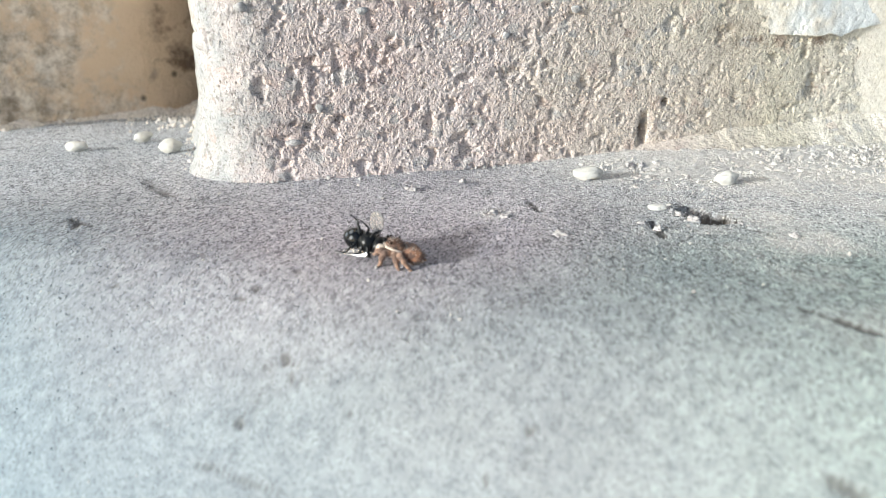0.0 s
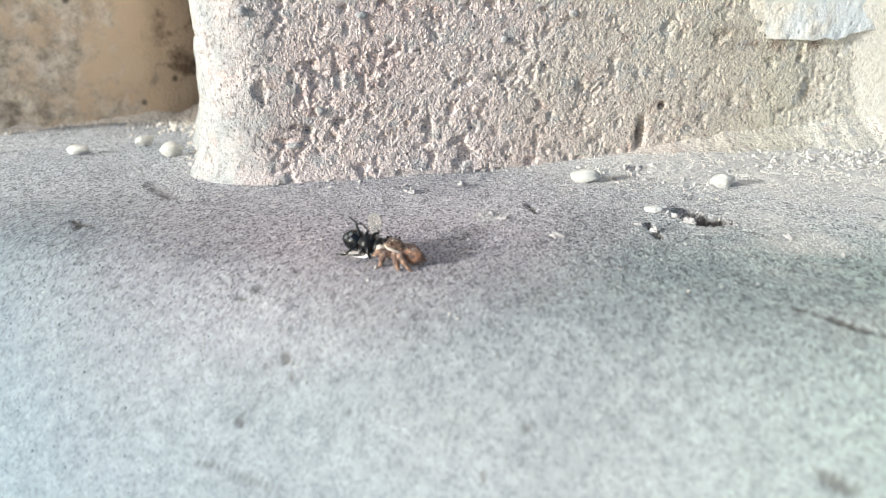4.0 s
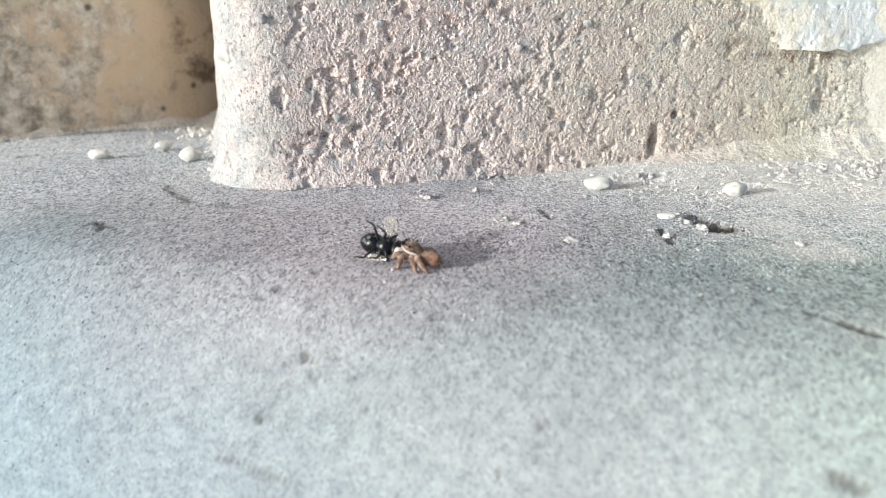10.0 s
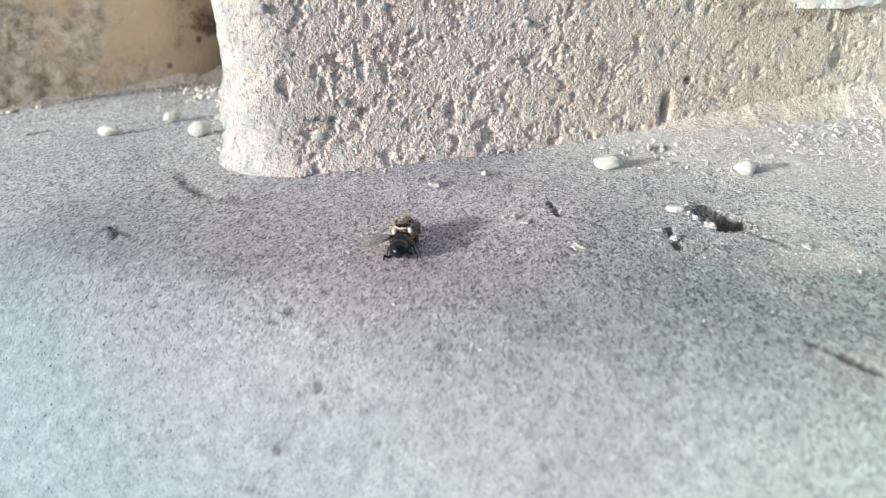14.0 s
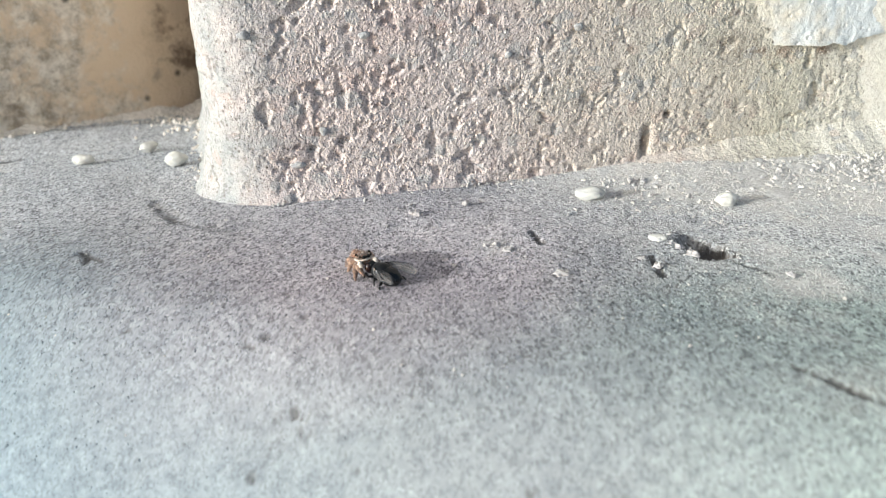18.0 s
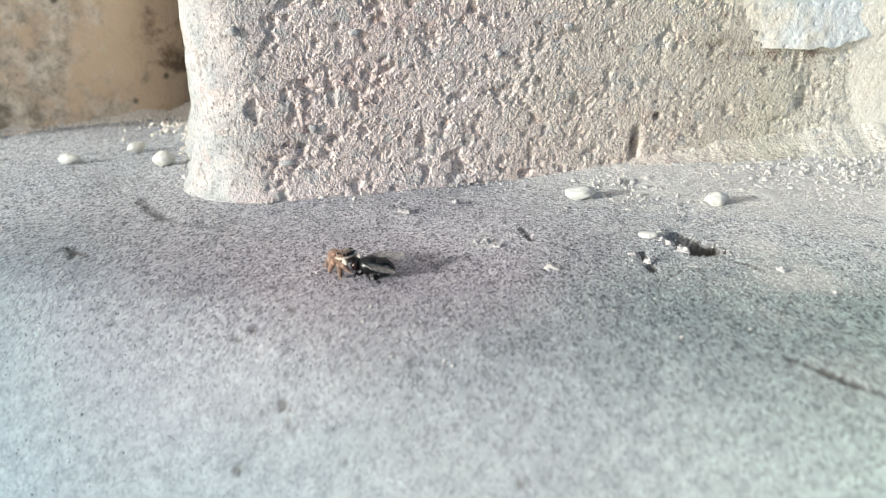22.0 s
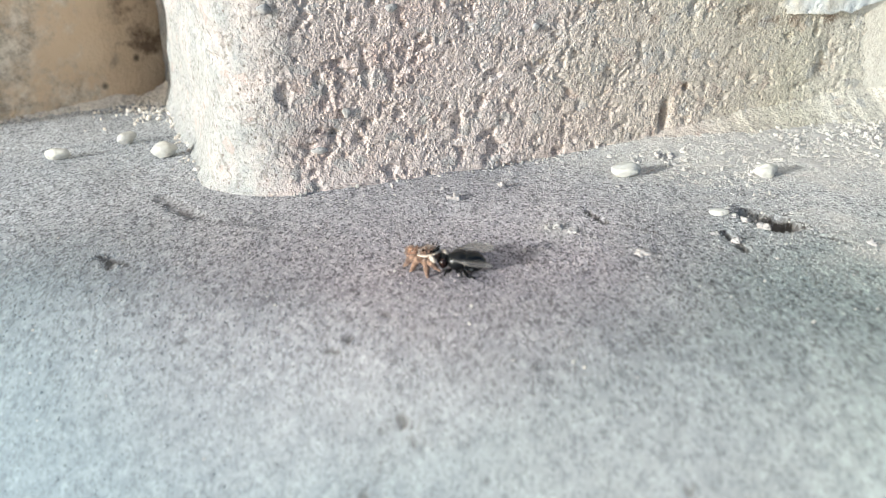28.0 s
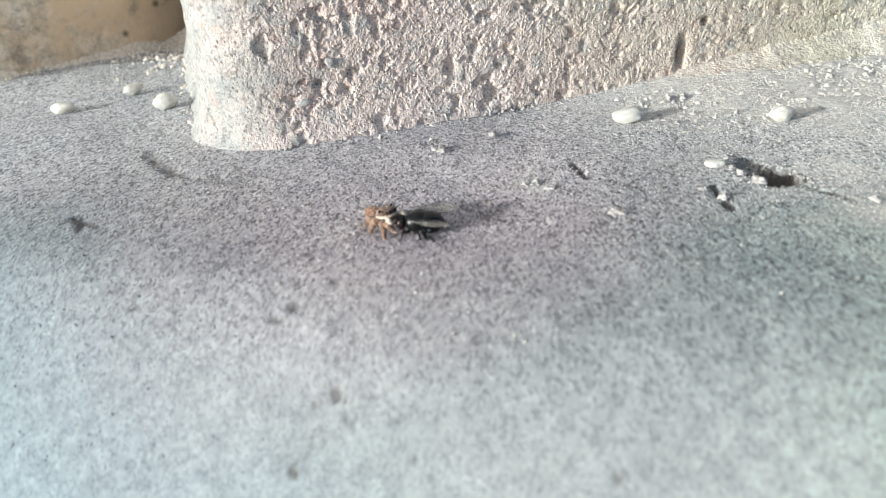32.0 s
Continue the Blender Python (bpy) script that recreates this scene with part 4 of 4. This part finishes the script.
def wing_mesh(flip):
    """A fly's wing from its hinge at the origin, along +x, with some thickness and camber."""
    bm = bmesh.new()
    n, rows = 18, []
    for i in range(n + 1):
        t = i / n
        w = 1.9 * math.sin(math.pi * min(t * 0.93 + 0.05, 1.0)) ** 0.6 * (0.55 + 0.45 * t)
        rows.append([(4.2 * t, flip * (-0.35 * w + w * k / 4), 0.12 * math.sin(3.0 * t) + 0.07 * math.sin(2.2 * k + 5 * t)) for k in range(5)])
    for dz in (0.0, 0.012):
        vs = [[bm.verts.new((x / 1000, y / 1000, (z + dz) / 1000)) for x, y, z in r] for r in rows]
        for r, q in zip(vs, vs[1:]):
            for k in range(4):
                bm.faces.new((r[k], q[k], q[k + 1], r[k + 1]))
    return bm


def veins_mesh(flip):
    bm = bmesh.new()
    for k, end in enumerate((-0.42, -0.22, 0.05, 0.38, 0.72)):
        pts = [(4.05 * t * (1 - 0.05 * abs(k - 1)), flip * end * 1.5 * math.sin(min(1.7 * t, 1.57)), 0.12 * math.sin(3.0 * t) + 0.05) for t in np.linspace(0.02, 1, 8)]
        one = limb(pts, [0.045 - 0.03 * t for t in np.linspace(0, 1, 8)], 5)
        me = bpy.data.meshes.new("tmp")
        one.to_mesh(me)
        one.free()
        bm.from_mesh(me)
        bpy.data.meshes.remove(me)
    return bm


def build_fly():
    fly = tagged(new("fly"), "glossy black fly with clear wings, held by the spider", "fly")
    head = part("head", blob(0.5, 0, 0, 0.55, 0.95, 0.75), CHITIN, fly)
    for s in (-1, 1):
        part("eye", blob(0.48, s * 0.62, 0.12, 0.42, 0.40, 0.55, 16), FLY_EYE, head, "dark compound eye")
        part("antenna", limb([(0.1, s * 0.12, 0.1), (-0.15, s * 0.16, -0.15), (-0.3, s * 0.25, -0.05)], [0.07, 0.06, 0.02]), CHITIN, head)
    part("thorax", blob(1.95, 0, 0.08, 1.2, 1.05, 1.0, 28, lambda p: Vector((p.x, p.y * (1 - 0.1 * p.x), p.z + 0.05 * math.sin(5 * p.x)))), CHITIN, fly)
    part("abdomen", blob(3.45, 0, -0.02, 1.30, 1.10, 1.02, 32, lambda p: Vector((p.x, p.y * (1 - 0.16 * p.x), p.z * (1 - 0.12 * p.x) + 0.02 * math.sin(13 * p.x)))), ABDOMEN, fly, "glossy black abdomen, greyish checked below")
    wings = []
    for s in (-1, 1):
        wing = part("wing", wing_mesh(s), WING, fly, "clear brownish wing with dark veins")
        part("veins", veins_mesh(s), CHITIN, wing)
        wings.append((s, wing))
        for k, x in enumerate((1.3, 1.9, 2.5)):
            fx = x + (-0.7, 0.6, 2.3)[k]
            pts = [(x, s * 0.45, -0.7), (x + 0.3 * (k - 1), s * 1.1, -0.6), (fx * 0.6 + x * 0.4, s * 1.4, 0.0 - 0.15 * k), (fx, s * (1.45 + 0.15 * k), -1.0), (fx + 0.35, s * (1.7 + 0.1 * k), -1.3)]
            if k == 2:
                pts = [(x, s * 0.4, -0.7), (3.0, s * 1.35, -1.1), (3.5, s * 1.75, -0.6), (3.9, s * 1.9, -1.2), (4.2, s * 2.0, -1.5)]
            part("leg", bent(pts, [0.16, 0.14, 0.10, 0.06, 0.035]), CHITIN, fly)
    hair = bmesh.new()
    rng = random.Random(8)
    for n in range(70):
        if n % 3:
            th, q = rng.uniform(0, math.pi), rng.uniform(-0.9, 0.9)
            base = Vector((1.95 + 1.15 * q, 1.0 * math.cos(th) * math.sqrt(1 - q * q), 0.08 + 0.97 * math.sin(th) * math.sqrt(1 - q * q)))
            out = (base - Vector((1.9, 0, 0))).normalized()
        else:
            th, q = rng.uniform(-0.6, 3.7), rng.uniform(0.3, 0.95)
            base = Vector((3.75 + 1.42 * q, 0.95 * math.cos(th) * math.sqrt(1 - q * q), 0.95 * math.sin(th) * math.sqrt(1 - q * q)))
            out = (base - Vector((3.3, 0, 0))).normalized()
        tip = base + out * rng.uniform(0.25, 0.5) + Vector((0.22, 0, 0))
        v = [hair.verts.new((base + Vector(d)) / 1000) for d in ((0.018, 0, 0), (-0.01, 0.018, 0), (-0.01, -0.018, 0))] + [hair.verts.new(tip / 1000)]
        for a, b in ((0, 1), (1, 2), (2, 0)):
            hair.faces.new((v[a], v[b], v[3]))
    tagged(part("bristles", hair, CHITIN, fly, "short black bristles"), kind="stuff")
    for o in fly.children_recursive:
        o.data.transform(Matrix.Scale(1.04, 4))
    return fly, wings


def fur(me, count, long, seed):
    """Short tapering hairs standing off a mesh, in mm."""
    rng, bm, verts = random.Random(seed), bmesh.new(), me.vertices
    for n in range(count):
        v = verts[rng.randrange(len(verts))]
        root, out = v.co.copy(), (v.normal + 0.6 * Vector((rng.uniform(-1, 1), rng.uniform(-1, 1), rng.uniform(-1, 1)))).normalized()
        side = out.orthogonal().normalized() * 0.028 / 1000
        tip = bm.verts.new(root + out * long * rng.uniform(0.5, 1.0) / 1000)
        base = [bm.verts.new(root + q) for q in (side, out.cross(side), -side)]
        for a, b in ((0, 1), (1, 2), (2, 0)):
            bm.faces.new((base[a], base[b], tip))
    return bm


def build_spider():
    spider = tagged(new("jumping_spider"), "tan-brown jumping spider with cream face, gripping a fly", "spider")

    def raised(p):
        """The front of the body is carried high, its face up."""
        return (p[0], p[1], p[2] + 0.42 + 0.26 * p[0])

    def shield(p):
        flat = 0.85 if p.z > 0 and p.x > 0.1 else 1.0
        return Vector((p.x, p.y * (0.92 + 0.14 * p.x), p.z * flat * (1 + 0.2 * p.x) + 0.38 * p.x))

    shell = part("carapace", blob(0.1, 0, 1.97, 1.2, 0.95, 0.76, 32, shield), CARAPACE, spider, "brown hairy carapace")
    for s in (-1, 1):
        band = [(1.15, s * 0.55, 1.45), (0.6, s * 0.95, 1.45), (0.0, s * 0.98, 1.45), (-0.7, s * 0.80, 1.40), (-1.0, s * 0.45, 1.4)]
        part("side_band", bent([raised(p) for p in band], [0.09, 0.12, 0.12, 0.10, 0.06]), CREAM, shell, "cream band of hair")
        for x, y, z, r in ((1.22, 0.30, 1.84, 0.27), (1.08, 0.68, 1.92, 0.16), (0.55, 0.83, 2.06, 0.10), (0.10, 0.84, 2.10, 0.15)):
            part("eye", blob(*raised((x, s * y, z)), r * 0.8, r, r, 14), SPIDER_EYE, shell, "black eye")
        part("jaw", blob(*raised((1.22, s * 0.24, 1.18)), 0.26, 0.24, 0.5, 14), CARAPACE, spider)
        palp = [(0.95, s * 0.6, 1.2), (1.35, s * 0.98, 1.35), (1.65, s * 1.0, 1.1), (1.75, s * 0.92, 0.7)]
        part("palp", bent([raised(p) for p in palp], [0.15, 0.22, 0.31, 0.25]), CREAM, spider, "cream hairy palp")
    face = [(1.22, -0.62, 1.46), (1.34, -0.25, 1.50), (1.34, 0.25, 1.50), (1.22, 0.62, 1.46)]
    part("face_band", bent([raised(p) for p in face], [0.09, 0.12, 0.12, 0.09]), CREAM, shell, "cream band below the eyes")

    def belly(p):
        return Vector((p.x, p.y * (1 + 0.18 * p.x - 0.12 * p.x * p.x), p.z))

    rear = part("abdomen", blob(-1.95, 0, 1.05, 1.38, 0.9, 0.80, 32, belly), TAN, spider, "tan hairy abdomen with darker marks")
    part("waist", limb([(-1.1, 0, 1.2), (-0.75, 0, 1.6)], [0.2, 0.25]), CARAPACE, spider)
    part("spinneret", limb([(-3.15, 0, 0.85), (-3.5, 0, 0.75)], [0.2, 0.08]), TAN, spider)
    pelts = [(shell, 260, 0.34, CARAPACE), (shell, 90, 0.30, CREAM), (rear, 320, 0.38, TAN), (rear, 120, 0.34, CREAM)]
    for s in (-1, 1):
        for k, (hx, kx, kz, fx, fy, fz) in enumerate(((0.75, 1.55, 1.65, 2.3, 1.0, 0.9), (0.35, 0.95, 1.35, 1.35, 1.75, 0.0), (-0.1, -0.55, 1.30, -1.0, 1.75, 0.0), (-0.5, -1.4, 1.30, -2.3, 1.45, 0.0))):
            ky = 1.4 if k else 1.2
            pts = [(hx, s * 0.6, 1.15), (hx * 0.5 + kx * 0.5, s * (ky * 0.75 + 0.1), 1.45), (kx, s * ky, kz), (kx * 0.4 + fx * 0.6, s * (ky * 0.4 + fy * 0.6), kz * 0.4 + fz * 0.6), (fx, s * fy, fz + 0.06), (fx + 0.25 * (1 if k < 2 else -1), s * fy * 1.04, fz)]
            leg = part("leg", bent(pts, [0.32, 0.42, 0.37, 0.28, 0.15, 0.08], 4), LEG, spider, "banded tan leg")
            pelts += [(leg, 90, 0.26, LEG), (leg, 40, 0.26, CREAM)]
    for n, (ob, count, long, hair) in enumerate(pelts):
        tagged(part("hair", fur(ob.data, count, long, n), hair, ob), kind="stuff")
    for o in spider.children_recursive:
        o.data.transform(Matrix.Scale(0.96, 4))
    return spider


FLY, FLY_WINGS = build_fly()
SPIDER = build_spider()


def motions():
    # seconds; mouth x, y (mm) and height over the ledge; heading of both; the fly's pitch and roll; the spider's heading
    rows = (
        (0.0, 18.7, -40.3, 1.4, 132, 6, 128, 136), (1.5, 18.7, -40.4, 1.4, 134, 5, 124, 136), (3.0, 18.7, -40.6, 1.4, 133, 7, 130, 135),
        (4.5, 18.8, -40.2, 1.4, 136, 5, 126, 137), (6.0, 18.8, -39.8, 1.4, 134, 8, 132, 136), (7.5, 18.8, -40, 1.4, 137, 6, 126, 137),
        (9.0, 18.9, -40.2, 1.4, 136, 7, 130, 136), (10.0, 18.9, -40.4, 1.4, 138, 6, 126, 136), (11.0, 18.9, -40.3, 1.4, 139, 5, 128, 137),
        (11.5, 18.9, -40.2, 1.4, 140, 3, 124, 140), (12.0, 18.1, -39.2, 1.4, 152, 13, 116, 146), (12.5, 18.2, -38.6, 1.4, 160, 10, 104, 152),
        (12.8, 18.3, -38.0, 1.4, 168, 4, 92, 158), (13.0, 18.4, -37.7, 1.4, 173, 0, 84, 162), (13.2, 18.4, -37.4, 1.4, 176, -2, 76, 166),
        (13.4, 18.6, -36.5, 1.4, 188, -4, 58, 178), (13.6, 19.0, -35.0, 1.4, 208, -4, 38, 200), (13.8, 19.4, -33.4, 1.4, 222, -4, 20, 222),
        (14.0, 20.0, -31.5, 1.0, 251, 8, 4, 250), (14.5, 20.1, -31.5, 1.0, 253, 8, 0, 254), (15.0, 20.1, -31.6, 1.0, 252, 8, 0, 252),
        (15.5, 19.9, -31.9, 1.0, 252, 8, 0, 252), (16.5, 19.3, -32.2, 1.4, 268, -4, 0, 266), (17.5, 18.7, -32.5, 1.4, 290, -5, 0, 276),
        (18.0, 18.6, -32.5, 1.15, 300, -5, -4, 281), (18.5, 18.5, -32.6, 1.15, 308, -5, -4, 285), (19.0, 18.3, -32.7, 1.15, 317, -4, 0, 288),
        (20.0, 18.1, -32.6, 1.15, 326, -3, 4, 292), (21.0, 18.0, -33.0, 1.15, 327, -3, 4, 293), (22.0, 17.9, -33.3, 1.15, 328, -3, 5, 294),
        (24.0, 18.0, -33.6, 1.15, 330, -3, 5, 295), (25.5, 18.1, -33.7, 1.15, 331, -2, 4, 296), (27.0, 18.1, -33.6, 1.15, 332, -3, 6, 296),
        (29.0, 18.2, -33.8, 1.15, 333, -2, 4, 297), (30.5, 18.1, -33.6, 1.15, 334, -3, 2, 297), (32.0, 18.1, -33.4, 1.15, 335, -3, 0, 298),
    )
    fly_rows, spider_rows = [], []
    for t, x, y, up, head, pitch, roll, facing in rows:
        z = float(ledge(x / 1000, y / 1000)) + up / 1000
        late = min(max((t - 16.0) / 2, 0), 1)
        back = 0.5 * late
        fx, fy = x - back * math.cos(radians(head)), y - back * math.sin(radians(head))
        fly_rows.append((t, pose(fx / 1000, fy / 1000, z, roll, -pitch, head)))
        c, s = math.cos(radians(facing)), math.sin(radians(facing))
        gap = 1.5 + 0.25 * min(max((13.8 - t) / 1.8, 0), 1)
        sx, sy = (x - gap * c - 0.5 * late) / 1000, (y - gap * s) / 1000
        spider_rows.append((t, pose(sx, sy, float(ledge(sx, sy)), 0, 0, facing)))
    walk(FLY, fly_rows)
    walk(SPIDER, spider_rows)
    # the wings: spread while the fly is turned over, folded back later
    for s, wing in FLY_WINGS:
        at = lambda tilt, lift, spread: pose(0.00145, s * 0.0006, 0.00068, s * tilt, -lift, s * spread)
        up = s > 0
        walk(wing, [(0.0, at(6, 24 if up else 0, 46 if up else 24)), (3.0, at(7, 24 if up else 1, 48 if up else 26)), (6.0, at(5, 23 if up else 0, 45 if up else 23)), (9.0, at(7, 24 if up else 0, 46 if up else 25)), (12.0, at(8, 16 if up else 5, 48 if up else 30)), (13.0, at(10, 12, 50 if up else 42)),
                    (13.6, at(0, 6, 58)), (14.0, at(32 if s < 0 else 8, 2 if s < 0 else -48, 62 if s < 0 else 22)), (15.5, at(30 if s < 0 else 8, 2 if s < 0 else -48, 60 if s < 0 else 22)), (17.5, at(2, 0, 20)), (18.5, at(2, -1, 14)),
                    (22.0, at(8, -1, 13)), (24.0, at(8, -1, 12)), (27.0, at(8, -1, 14)), (29.0, at(7, -1, 12)), (32.0, at(8, -1, 13))])


motions()
